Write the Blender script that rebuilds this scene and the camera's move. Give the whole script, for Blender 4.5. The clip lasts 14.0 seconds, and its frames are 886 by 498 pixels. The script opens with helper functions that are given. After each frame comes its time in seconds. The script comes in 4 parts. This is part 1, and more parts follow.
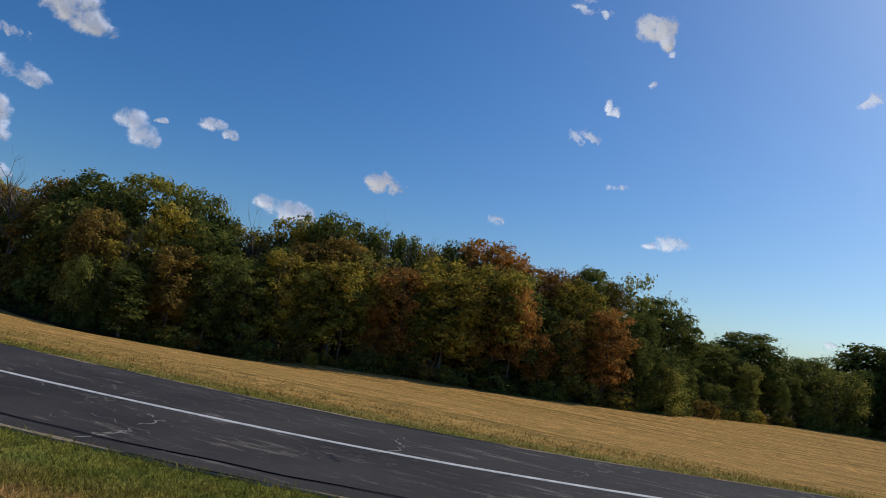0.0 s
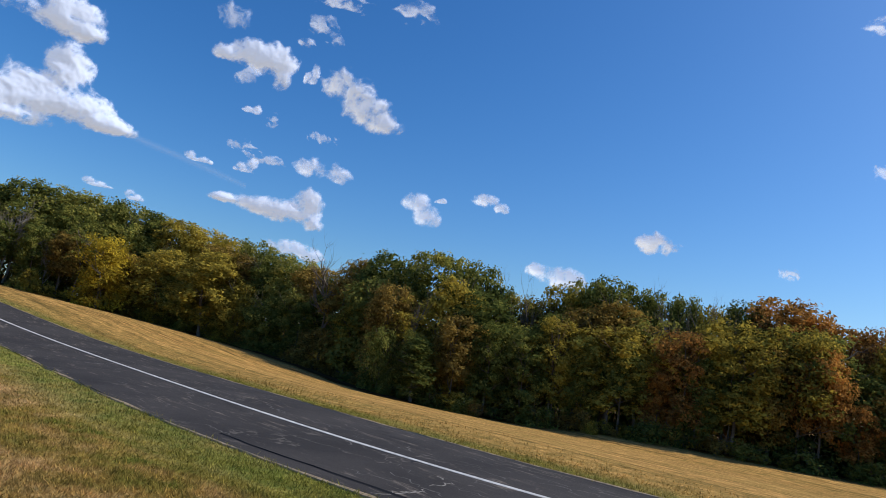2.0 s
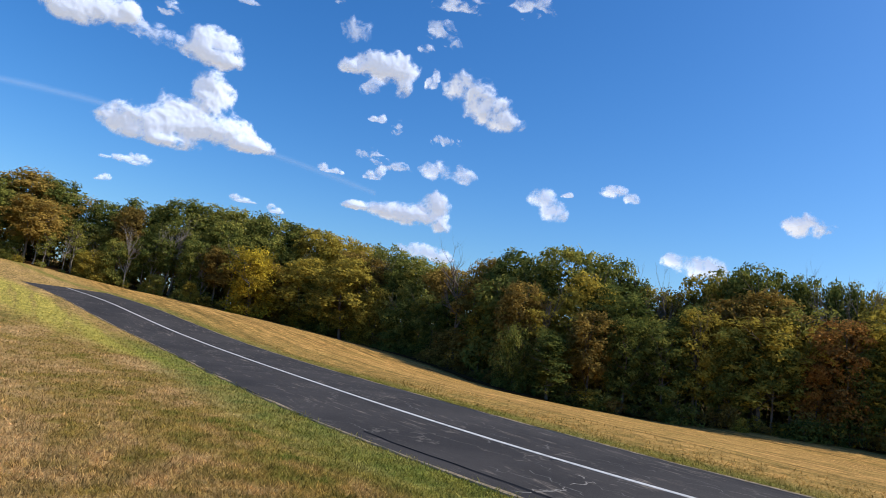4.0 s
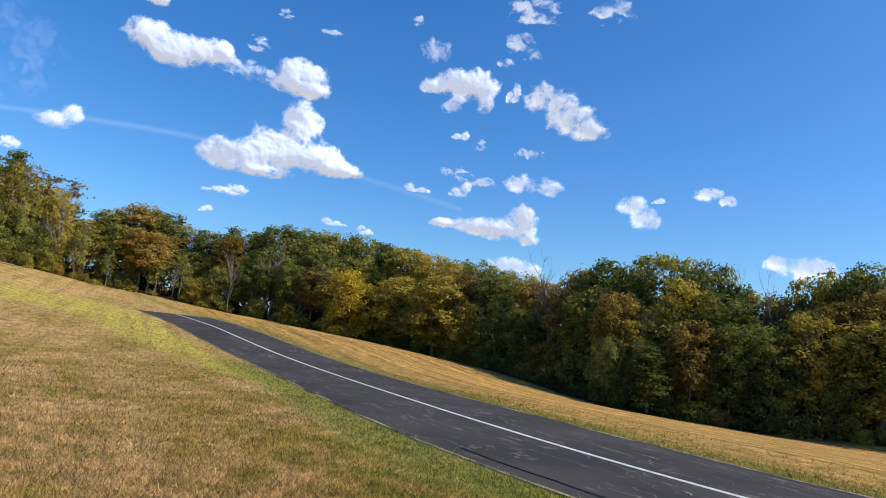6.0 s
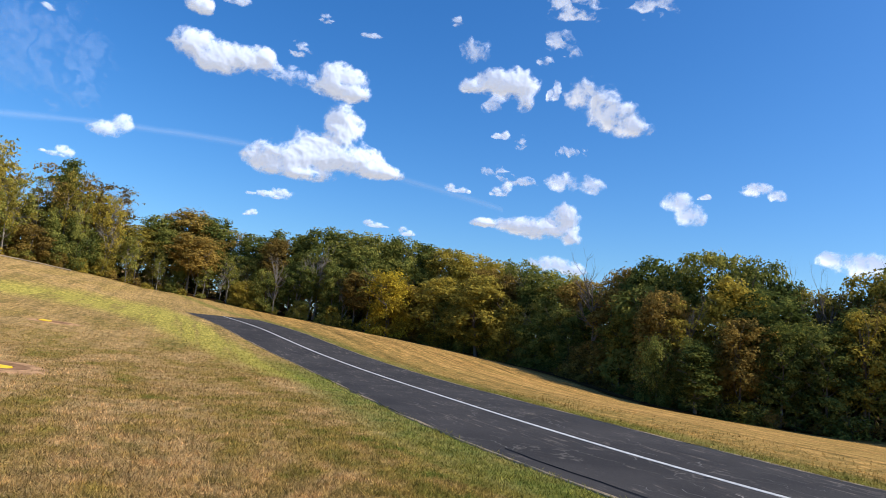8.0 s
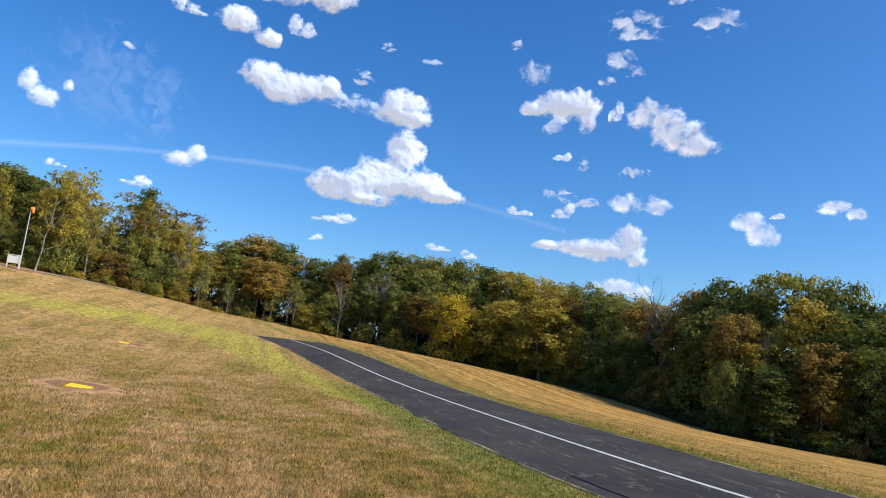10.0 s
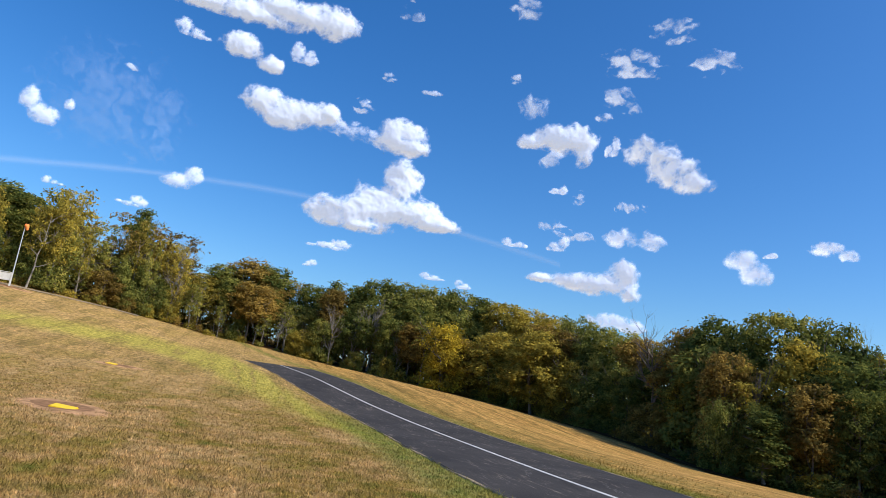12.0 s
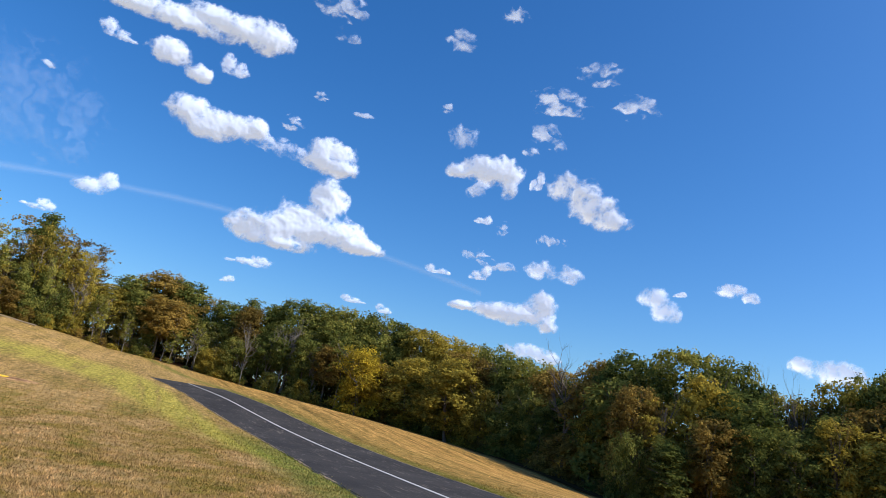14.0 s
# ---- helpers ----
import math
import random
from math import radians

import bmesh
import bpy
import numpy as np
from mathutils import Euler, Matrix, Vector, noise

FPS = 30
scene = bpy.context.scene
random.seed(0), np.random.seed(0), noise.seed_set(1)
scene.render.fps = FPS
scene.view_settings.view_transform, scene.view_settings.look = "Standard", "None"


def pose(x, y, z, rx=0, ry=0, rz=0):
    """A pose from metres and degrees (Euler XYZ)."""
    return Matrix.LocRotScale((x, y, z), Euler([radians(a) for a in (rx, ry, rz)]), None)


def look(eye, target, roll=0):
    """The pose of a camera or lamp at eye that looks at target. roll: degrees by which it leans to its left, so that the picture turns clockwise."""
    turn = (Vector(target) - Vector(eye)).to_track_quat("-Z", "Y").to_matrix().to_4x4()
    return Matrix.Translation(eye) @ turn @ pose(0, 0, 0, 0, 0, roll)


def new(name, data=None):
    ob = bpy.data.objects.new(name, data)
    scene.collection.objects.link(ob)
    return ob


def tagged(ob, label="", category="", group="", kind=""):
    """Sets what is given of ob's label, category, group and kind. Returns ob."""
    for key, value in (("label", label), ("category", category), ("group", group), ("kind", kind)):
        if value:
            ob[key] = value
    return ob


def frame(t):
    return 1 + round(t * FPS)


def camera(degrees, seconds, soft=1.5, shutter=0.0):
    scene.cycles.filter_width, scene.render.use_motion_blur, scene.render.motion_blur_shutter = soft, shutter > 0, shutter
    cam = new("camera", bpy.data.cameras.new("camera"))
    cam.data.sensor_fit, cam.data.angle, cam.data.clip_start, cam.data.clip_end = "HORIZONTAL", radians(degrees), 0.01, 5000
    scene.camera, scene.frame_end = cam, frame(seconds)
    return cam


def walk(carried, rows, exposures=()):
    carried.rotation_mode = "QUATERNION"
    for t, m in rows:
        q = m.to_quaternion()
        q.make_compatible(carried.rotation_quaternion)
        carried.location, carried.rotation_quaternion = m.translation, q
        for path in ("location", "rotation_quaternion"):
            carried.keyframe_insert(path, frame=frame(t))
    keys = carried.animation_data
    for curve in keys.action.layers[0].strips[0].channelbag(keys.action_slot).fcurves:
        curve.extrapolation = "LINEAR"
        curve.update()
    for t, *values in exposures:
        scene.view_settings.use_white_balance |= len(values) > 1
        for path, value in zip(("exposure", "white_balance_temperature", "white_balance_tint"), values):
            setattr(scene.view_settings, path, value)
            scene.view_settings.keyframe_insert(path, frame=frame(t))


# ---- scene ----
# The camera stands on the grass beside the runway and turns where it is.
EYE = 1.7
cam = camera(66, 14.0, soft=0.72)
walk(cam, [
    (0.0, pose(0, 0, EYE, 97.561, -8.678, -66.450)),
    (0.5, pose(0, 0, EYE, 98.477, -8.552, -60.521)),
    (1.0, pose(0, 0, EYE, 99.198, -8.609, -54.064)),
    (1.5, pose(0, 0, EYE, 99.418, -8.717, -47.940)),
    (2.0, pose(0, 0, EYE, 99.504, -9.010, -43.528)),
    (2.5, pose(0, 0, EYE, 99.640, -9.083, -40.266)),
    (3.0, pose(0, 0, EYE, 98.934, -8.915, -37.073)),
    (5.5, pose(0, 0, EYE, 97.807, -5.990, -26.827)),
    (6.0, pose(0, 0, EYE, 98.063, -6.155, -24.631)),
    (6.5, pose(0, 0, EYE, 97.826, -6.603, -23.277)),
    (7.0, pose(0, 0, EYE, 97.645, -6.307, -22.704)),
    (9.5, pose(0, 0, EYE, 98.549, -6.018, -17.165)),
    (10.0, pose(0, 0, EYE, 99.112, -6.176, -15.812)),
    (10.5, pose(0, 0, EYE, 99.770, -6.485, -15.036)),
    (11.0, pose(0, 0, EYE, 100.525, -7.009, -15.068)),
    (11.5, pose(0, 0, EYE, 101.105, -7.349, -15.667)),
    (12.0, pose(0, 0, EYE, 101.688, -7.792, -16.587)),
    (12.5, pose(0, 0, EYE, 102.327, -8.062, -17.831)),
    (13.0, pose(0, 0, EYE, 103.590, -8.834, -20.084)),
    (13.5, pose(0, 0, EYE, 104.209, -9.247, -21.819)),
    (14.0, pose(0, 0, EYE, 104.807, -9.357, -23.608)),
], exposures=[(0, -0.78), (1, -0.54), (2, -0.3), (3, -0.14), (5.5, 0.03), (7, 0.05), (10, 0.03), (14, -0.03)])

# ---- world, sun ----
SUN_AZ, SUN_EL = 126, 41  # degrees clockwise from the runway's direction (+y), and above the horizon
world = bpy.data.worlds.new("sky")
scene.world = world
world.use_nodes = True
wn, wl = world.node_tree.nodes, world.node_tree.links
sky = wn.new("ShaderNodeTexSky")
sky.sky_type = "NISHITA"
sky.sun_disc = False
sky.sun_elevation, sky.sun_rotation = radians(SUN_EL), radians(SUN_AZ)
sky.air_density, sky.dust_density, sky.ozone_density, sky.altitude = 1.0, 1.6, 3.2, 300
deep = wn.new("ShaderNodeHueSaturation")
deep.inputs["Hue"].default_value, deep.inputs["Saturation"].default_value = 0.503, 1.32
wl.new(sky.outputs[0], deep.inputs["Color"])
tint = wn.new("ShaderNodeMixRGB")
tint.blend_type = "MULTIPLY"
tint.inputs[0].default_value, tint.inputs[2].default_value = 1.0, (0.78, 0.96, 1.08, 1)
wl.new(deep.outputs[0], tint.inputs[1])
wl.new(tint.outputs[0], wn["Background"].inputs["Color"])
wn["Background"].inputs["Strength"].default_value = 0.165
sun = new("sun", bpy.data.lights.new("sun", "SUN"))
sun.data.energy, sun.data.angle, sun.data.color = 5.0, radians(0.5), (1.0, 0.93, 0.81)
sa, se = radians(SUN_AZ), radians(SUN_EL)
sun.matrix_world = look((0, 0, 0), (-math.sin(sa) * math.cos(se), -math.cos(sa) * math.cos(se), -math.sin(se)))


# ---- materials ----
def material(name, rough=0.8):
    m = bpy.data.materials.new(name)
    m.use_nodes = True
    b = m.node_tree.nodes["Principled BSDF"]
    b.inputs["Roughness"].default_value = rough
    return m, m.node_tree.nodes, m.node_tree.links, b


def noise_node(n, l, vec, scale, detail=4, rough=0.55, dist=0.0):
    t = n.new("ShaderNodeTexNoise")
    t.inputs["Scale"].default_value, t.inputs["Detail"].default_value = scale, detail
    t.inputs["Roughness"].default_value, t.inputs["Distortion"].default_value = rough, dist
    l.new(vec, t.inputs["Vector"])
    return t.outputs["Fac"]


def mapped(n, l, vec, scale, rz=0.0):
    mp = n.new("ShaderNodeMapping")
    mp.inputs["Scale"].default_value = scale
    mp.inputs["Rotation"].default_value = (0, 0, rz)
    l.new(vec, mp.inputs["Vector"])
    return mp.outputs[0]


def ramp(n, l, fac, *stops):
    r = n.new("ShaderNodeValToRGB")
    els = r.color_ramp.elements
    while len(els) < len(stops):
        els.new(0.5)
    for e, (p, c) in zip(els, stops):
        e.position = p
        e.color = (*c, 1) if len(c) == 3 else (c[0], c[0], c[0], 1)
    l.new(fac, r.inputs[0])
    return r.outputs[0]


def mix(n, l, fac, a, b, blend="MIX"):
    m = n.new("ShaderNodeMix")
    m.data_type, m.blend_type = "RGBA", blend
    for sock, v in ((m.inputs[0], fac), (m.inputs[6], a), (m.inputs[7], b)):
        if isinstance(v, (int, float)):
            sock.default_value = v
        elif isinstance(v, tuple):
            sock.default_value = (*v, 1)
        else:
            l.new(v, sock)
    return m.outputs[2]


def math_node(n, l, op, *vals, clamp=False):
    m = n.new("ShaderNodeMath")
    m.operation, m.use_clamp = op, clamp
    for sock, v in zip(m.inputs, vals):
        if isinstance(v, (int, float)):
            sock.default_value = v
        else:
            l.new(v, sock)
    return m.outputs[0]


def bump(n, l, b, height, strength, distance):
    bp = n.new("ShaderNodeBump")
    bp.inputs["Strength"].default_value, bp.inputs["Distance"].default_value = strength, distance
    l.new(height, bp.inputs["Height"])
    l.new(bp.outputs[0], b.inputs["Normal"])


def band(n, l, v, centre, half, soft):
    """1 where v lies within half of centre, fading over soft."""
    d = math_node(n, l, "ABSOLUTE", math_node(n, l, "SUBTRACT", v, centre))
    return math_node(n, l, "DIVIDE", math_node(n, l, "SUBTRACT", half + soft, d), soft, clamp=True)


DRY, TAN, GREEN, OLIVE = (0.42, 0.268, 0.110), (0.58, 0.385, 0.175), (0.13, 0.15, 0.024), (0.30, 0.207, 0.055)


def grass_colour(n, l, pos):
    """Patchy dry and green mown turf by place: tan and straw with green blotches, greener along the runway's edge, a yellow-green mown swath at the far end."""
    sep = n.new("ShaderNodeSeparateXYZ")
    l.new(pos, sep.inputs[0])
    x, y = sep.outputs[0], sep.outputs[1]
    at = n.new("ShaderNodeAttribute")
    at.attribute_name = "off"
    off_line = at.outputs["Fac"]  # metres to the right of the runway's centre line
    flat = mapped(n, l, pos, (1, 1, 0))
    big = noise_node(n, l, mapped(n, l, pos, (1, 0.45, 0)), 0.35, 4, 0.6, 0.6)
    mid = noise_node(n, l, flat, 1.6, 5, 0.65)
    fine = noise_node(n, l, flat, 14, 4, 0.7)
    rows_ = noise_node(n, l, mapped(n, l, pos, (1, 0.04, 0)), 1.3, 3, 0.6)
    patch = math_node(n, l, "ADD", math_node(n, l, "MULTIPLY", big, 0.6), math_node(n, l, "MULTIPLY", mid, 0.4))
    col = ramp(n, l, patch, (0.35, GREEN), (0.445, OLIVE), (0.535, DRY), (0.65, TAN))
    # the far field beyond the runway: golden with mowing streaks
    far = math_node(n, l, "DIVIDE", math_node(n, l, "SUBTRACT", off_line, 2.8), 1.6, clamp=True)
    gold = ramp(n, l, math_node(n, l, "ADD", math_node(n, l, "MULTIPLY", rows_, 0.75), math_node(n, l, "MULTIPLY", mid, 0.25)),
                (0.36, (0.21, 0.130, 0.042)), (0.48, (0.42, 0.240, 0.076)), (0.62, (0.56, 0.33, 0.110)))
    near_side = math_node(n, l, "DIVIDE", math_node(n, l, "SUBTRACT", 9.0, off_line), 6.0, clamp=True)
    thin_rows = noise_node(n, l, mapped(n, l, pos, (1, 0.07, 0)), 4.5, 4, 0.7)
    gold = mix(n, l, 1.0, gold, ramp(n, l, thin_rows, (0.35, (0.7,)), (0.65, (1.26,))), "MULTIPLY")
    gold = mix(n, l, 1.0, gold, ramp(n, l, mid, (0.35, (0.78, 0.82, 0.8)), (0.65, (1.16, 1.12, 1.1))), "MULTIPLY")
    gold = mix(n, l, math_node(n, l, "MULTIPLY", ramp(n, l, big, (0.48, (0.0,)), (0.62, (1.0,))), 0.3), gold, (0.26, 0.19, 0.05))
    gold = mix(n, l, math_node(n, l, "MULTIPLY", near_side, 0.6), gold, (0.24, 0.18, 0.048))
    col = mix(n, l, far, col, gold)
    distant = math_node(n, l, "DIVIDE", math_node(n, l, "SUBTRACT", y, 22.0), 25.0, clamp=True)
    leftward = math_node(n, l, "DIVIDE", math_node(n, l, "SUBTRACT", 8.0, x), 4.0, clamp=True)
    col = mix(n, l, math_node(n, l, "MULTIPLY", math_node(n, l, "MULTIPLY", distant, leftward), 0.6), col, (0.42, 0.275, 0.105))
    # yellow-green swath that sweeps across the field and down beside the runway
    line = math_node(n, l, "ADD", y, math_node(n, l, "MULTIPLY", x, 0.9))
    wob = math_node(n, l, "ADD", y, math_node(n, l, "MULTIPLY", math_node(n, l, "SUBTRACT", mid, 0.5), 7.0))

    def bend(start, k):
        d = math_node(n, l, "MAXIMUM", math_node(n, l, "ADD", x, start), 0.0)
        return math_node(n, l, "MULTIPLY", math_node(n, l, "MULTIPLY", d, d), k)

    lower = math_node(n, l, "SUBTRACT", 52.0, bend(8.0, 0.24))
    left_fall = math_node(n, l, "MULTIPLY", math_node(n, l, "MINIMUM", math_node(n, l, "ADD", x, 8.0), 0.0), 0.75)
    upper = math_node(n, l, "SUBTRACT", math_node(n, l, "ADD", 72.0, left_fall), bend(4.0, 0.6))
    swath = math_node(n, l, "MULTIPLY", math_node(n, l, "DIVIDE", math_node(n, l, "SUBTRACT", wob, lower), 5.0, clamp=True), math_node(n, l, "DIVIDE", math_node(n, l, "SUBTRACT", upper, wob), 7.0, clamp=True))
    swath = math_node(n, l, "MULTIPLY", swath, math_node(n, l, "DIVIDE", math_node(n, l, "SUBTRACT", -2.9, off_line), 1.0, clamp=True))
    lane_pos = n.new("ShaderNodeCombineXYZ")
    l.new(line, lane_pos.inputs[0])
    l.new(math_node(n, l, "MULTIPLY", x, 0.07), lane_pos.inputs[1])
    lanes = ramp(n, l, noise_node(n, l, lane_pos.outputs[0], 0.85, 4, 0.65), (0.40, (0.0,)), (0.60, (1.0,)))
    # mowing lanes that run with the runway
    mown = ramp(n, l, noise_node(n, l, mapped(n, l, pos, (1, 0.06, 0), 0.12), 1.1, 3, 0.6), (0.38, (0.0,)), (0.56, (1.0,)))
    col = mix(n, l, math_node(n, l, "MULTIPLY", math_node(n, l, "MULTIPLY", swath, math_node(n, l, "ADD", mown, 0.45, clamp=True)), 0.9), col, (0.41, 0.35, 0.075))
    col = mix(n, l, math_node(n, l, "MULTIPLY", distant, 0.8), col, mix(n, l, 1.0, col, ramp(n, l, math_node(n, l, "ADD", math_node(n, l, "MULTIPLY", lanes, 0.4), math_node(n, l, "MULTIPLY", mown, 0.6)), (0.0, (0.62, 0.64, 0.64)), (1.0, (1.2, 1.16, 1.12))), "MULTIPLY"))
    streak = noise_node(n, l, mapped(n, l, pos, (1, 0.12, 0), 0.1), 6.0, 5, 0.78)
    col = mix(n, l, distant, col, mix(n, l, 1.0, col, ramp(n, l, streak, (0.36, (0.55, 0.58, 0.55)), (0.5, (1.0,)), (0.64, (1.42, 1.34, 1.3))), "MULTIPLY"))
    # thin green fringe against the asphalt
    fringe = math_node(n, l, "MULTIPLY", band(n, l, off_line, -3.4, 0.45, 0.9), math_node(n, l, "DIVIDE", math_node(n, l, "SUBTRACT", 34.0, y), 8.0, clamp=True))
    fringe = math_node(n, l, "MULTIPLY", fringe, ramp(n, l, mid, (0.35, (0.45,)), (0.6, (1.0,))))
    col = mix(n, l, math_node(n, l, "MULTIPLY", fringe, 0.75), col, (0.13, 0.19, 0.03))
    fringe2 = math_node(n, l, "MULTIPLY", band(n, l, off_line, 3.3, 0.3, 0.8), ramp(n, l, mid, (0.38, (0.3,)), (0.6, (1.0,))))
    col = mix(n, l, math_node(n, l, "MULTIPLY", fringe2, 0.75), col, (0.14, 0.17, 0.03))
    clump = noise_node(n, l, mapped(n, l, pos, (1, 0.8, 0)), 2.3, 7, 0.78)
    col = mix(n, l, 1.0, col, ramp(n, l, clump, (0.34, (0.56, 0.62, 0.56)), (0.5, (1.0,)), (0.66, (1.38, 1.28, 1.26))), "MULTIPLY")
    dark = ramp(n, l, fine, (0.34, (0.45,)), (0.62, (1.25,)))
    return mix(n, l, 1.0, col, dark, "MULTIPLY"), fine, mid


def make_grass():
    m, n, l, b = material("mown_grass", 0.95)
    geo = n.new("ShaderNodeNewGeometry")
    col, fine, mid = grass_colour(n, l, geo.outputs["Position"])
    l.new(col, b.inputs["Base Color"])
    b.inputs["Specular IOR Level"].default_value = 0.03
    bump(n, l, b, math_node(n, l, "ADD", fine, mid), 0.7, 0.05)
    return m


def make_blade():
    m = bpy.data.materials.new("grass_blade")
    m.use_nodes = True
    n, l = m.node_tree.nodes, m.node_tree.links
    n.remove(n["Principled BSDF"])
    geo = n.new("ShaderNodeNewGeometry")
    col, fine, mid = grass_colour(n, l, geo.outputs["Position"])
    vary = ramp(n, l, geo.outputs["Random Per Island"], (0.0, (0.75,)), (1.0, (1.6,)))
    col = mix(n, l, 1.0, col, vary, "MULTIPLY")
    d, tr, mx = n.new("ShaderNodeBsdfDiffuse"), n.new("ShaderNodeBsdfTranslucent"), n.new("ShaderNodeMixShader")
    l.new(col, d.inputs[0])
    l.new(col, tr.inputs[0])
    mx.inputs[0].default_value = 0.45
    l.new(d.outputs[0], mx.inputs[1])
    l.new(tr.outputs[0], mx.inputs[2])
    l.new(mx.outputs[0], n["Material Output"].inputs[0])
    return m


def make_asphalt():
    m, n, l, b = material("worn_asphalt", 0.9)
    geo = n.new("ShaderNodeNewGeometry")
    pos = geo.outputs["Position"]
    b.inputs["Specular IOR Level"].default_value = 0.15
    grit = noise_node(n, l, pos, 60, 3, 0.7)
    big = noise_node(n, l, pos, 0.35, 5, 0.6, 0.5)
    along = noise_node(n, l, mapped(n, l, pos, (1, 0.14, 1)), 5.0, 7, 0.78, 0.8)
    col = ramp(n, l, big, (0.35, (0.034, 0.030, 0.028)), (0.65, (0.056, 0.049, 0.045)))
    # pale scuffed streaks in broken patches
    scuff = ramp(n, l, along, (0.55, (0.0,)), (0.64, (1.0,)))
    broken = ramp(n, l, noise_node(n, l, mapped(n, l, pos, (1, 0.5, 1)), 0.8, 5, 0.7), (0.46, (0.0,)), (0.56, (1.0,)))
    col = mix(n, l, math_node(n, l, "MULTIPLY", math_node(n, l, "MULTIPLY", scuff, broken), 0.75), col, (0.25, 0.205, 0.165))
    # a net of hair cracks, partly filled with pale dust
    vor = n.new("ShaderNodeTexVoronoi")
    vor.feature = "DISTANCE_TO_EDGE"
    vor.inputs["Scale"].default_value = 1.1
    warp = n.new("ShaderNodeVectorMath")
    warp.operation = "ADD"
    jig = n.new("ShaderNodeTexNoise")
    jig.inputs["Scale"].default_value, jig.inputs["Detail"].default_value = 2.5, 5
    l.new(pos, jig.inputs["Vector"])
    sc = n.new("ShaderNodeVectorMath")
    sc.operation = "SCALE"
    sc.inputs["Scale"].default_value = 0.7
    l.new(jig.outputs["Color"], sc.inputs[0])
    l.new(mapped(n, l, pos, (1, 0.4, 1)), warp.inputs[0])
    l.new(sc.outputs[0], warp.inputs[1])
    l.new(warp.outputs[0], vor.inputs["Vector"])
    hair = ramp(n, l, vor.outputs["Distance"], (0.008, (1.0,)), (0.022, (0.0,)))
    where = ramp(n, l, noise_node(n, l, pos, 0.45, 4, 0.7), (0.5, (0.0,)), (0.58, (1.0,)))
    col = mix(n, l, math_node(n, l, "MULTIPLY", math_node(n, l, "MULTIPLY", hair, where), 0.5), col, (0.19, 0.165, 0.14))
    col = mix(n, l, 1.0, col, ramp(n, l, grit, (0.3, (0.75,)), (0.7, (1.25,))), "MULTIPLY")
    l.new(col, b.inputs["Base Color"])
    bump(n, l, b, grit, 0.4, 0.01)
    return m


def plain(name, colour, rough=0.7, spread=0.15, scale=8.0, metal=0.0):
    m, n, l, b = material(name, rough)
    geo = n.new("ShaderNodeNewGeometry")
    f = noise_node(n, l, geo.outputs["Position"], scale, 5, 0.65)
    lo = tuple(c * (1 - spread) for c in colour)
    hi = tuple(min(1, c * (1 + spread)) for c in colour)
    l.new(ramp(n, l, f, (0.3, lo), (0.7, hi)), b.inputs["Base Color"])
    b.inputs["Specular IOR Level"].default_value = 0.2 if rough < 0.9 else 0.02
    b.inputs["Metallic"].default_value = metal
    return m


def make_leaf(name, a, b_, c):
    """Leaves of three tones, varied leaf by leaf, tree by tree and in patches through the crown."""
    m = bpy.data.materials.new(name)
    m.use_nodes = True
    n, l = m.node_tree.nodes, m.node_tree.links
    n.remove(n["Principled BSDF"])
    geo, info = n.new("ShaderNodeNewGeometry"), n.new("ShaderNodeObjectInfo")
    tuft = n.new("ShaderNodeAttribute")
    tuft.attribute_name = "tuft"
    patch = noise_node(n, l, geo.outputs["Position"], 0.45, 3, 0.6)
    v = math_node(n, l, "ADD", math_node(n, l, "ADD", math_node(n, l, "MULTIPLY", geo.outputs["Random Per Island"], 0.1), math_node(n, l, "MULTIPLY", tuft.outputs["Fac"], 0.62)),
                  math_node(n, l, "ADD", math_node(n, l, "MULTIPLY", patch, 0.6), math_node(n, l, "MULTIPLY", info.outputs["Random"], 0.3)))
    v = math_node(n, l, "SUBTRACT", v, 0.3)
    col = ramp(n, l, v, (0.2, a), (0.5, b_), (0.85, c))
    d, tr, gl = n.new("ShaderNodeBsdfDiffuse"), n.new("ShaderNodeBsdfTranslucent"), n.new("ShaderNodeMixShader")
    l.new(col, d.inputs[0])
    l.new(col, tr.inputs[0])
    gl.inputs[0].default_value = 0.4
    l.new(d.outputs[0], gl.inputs[1])
    l.new(tr.outputs[0], gl.inputs[2])
    l.new(gl.outputs[0], n["Material Output"].inputs[0])
    return m


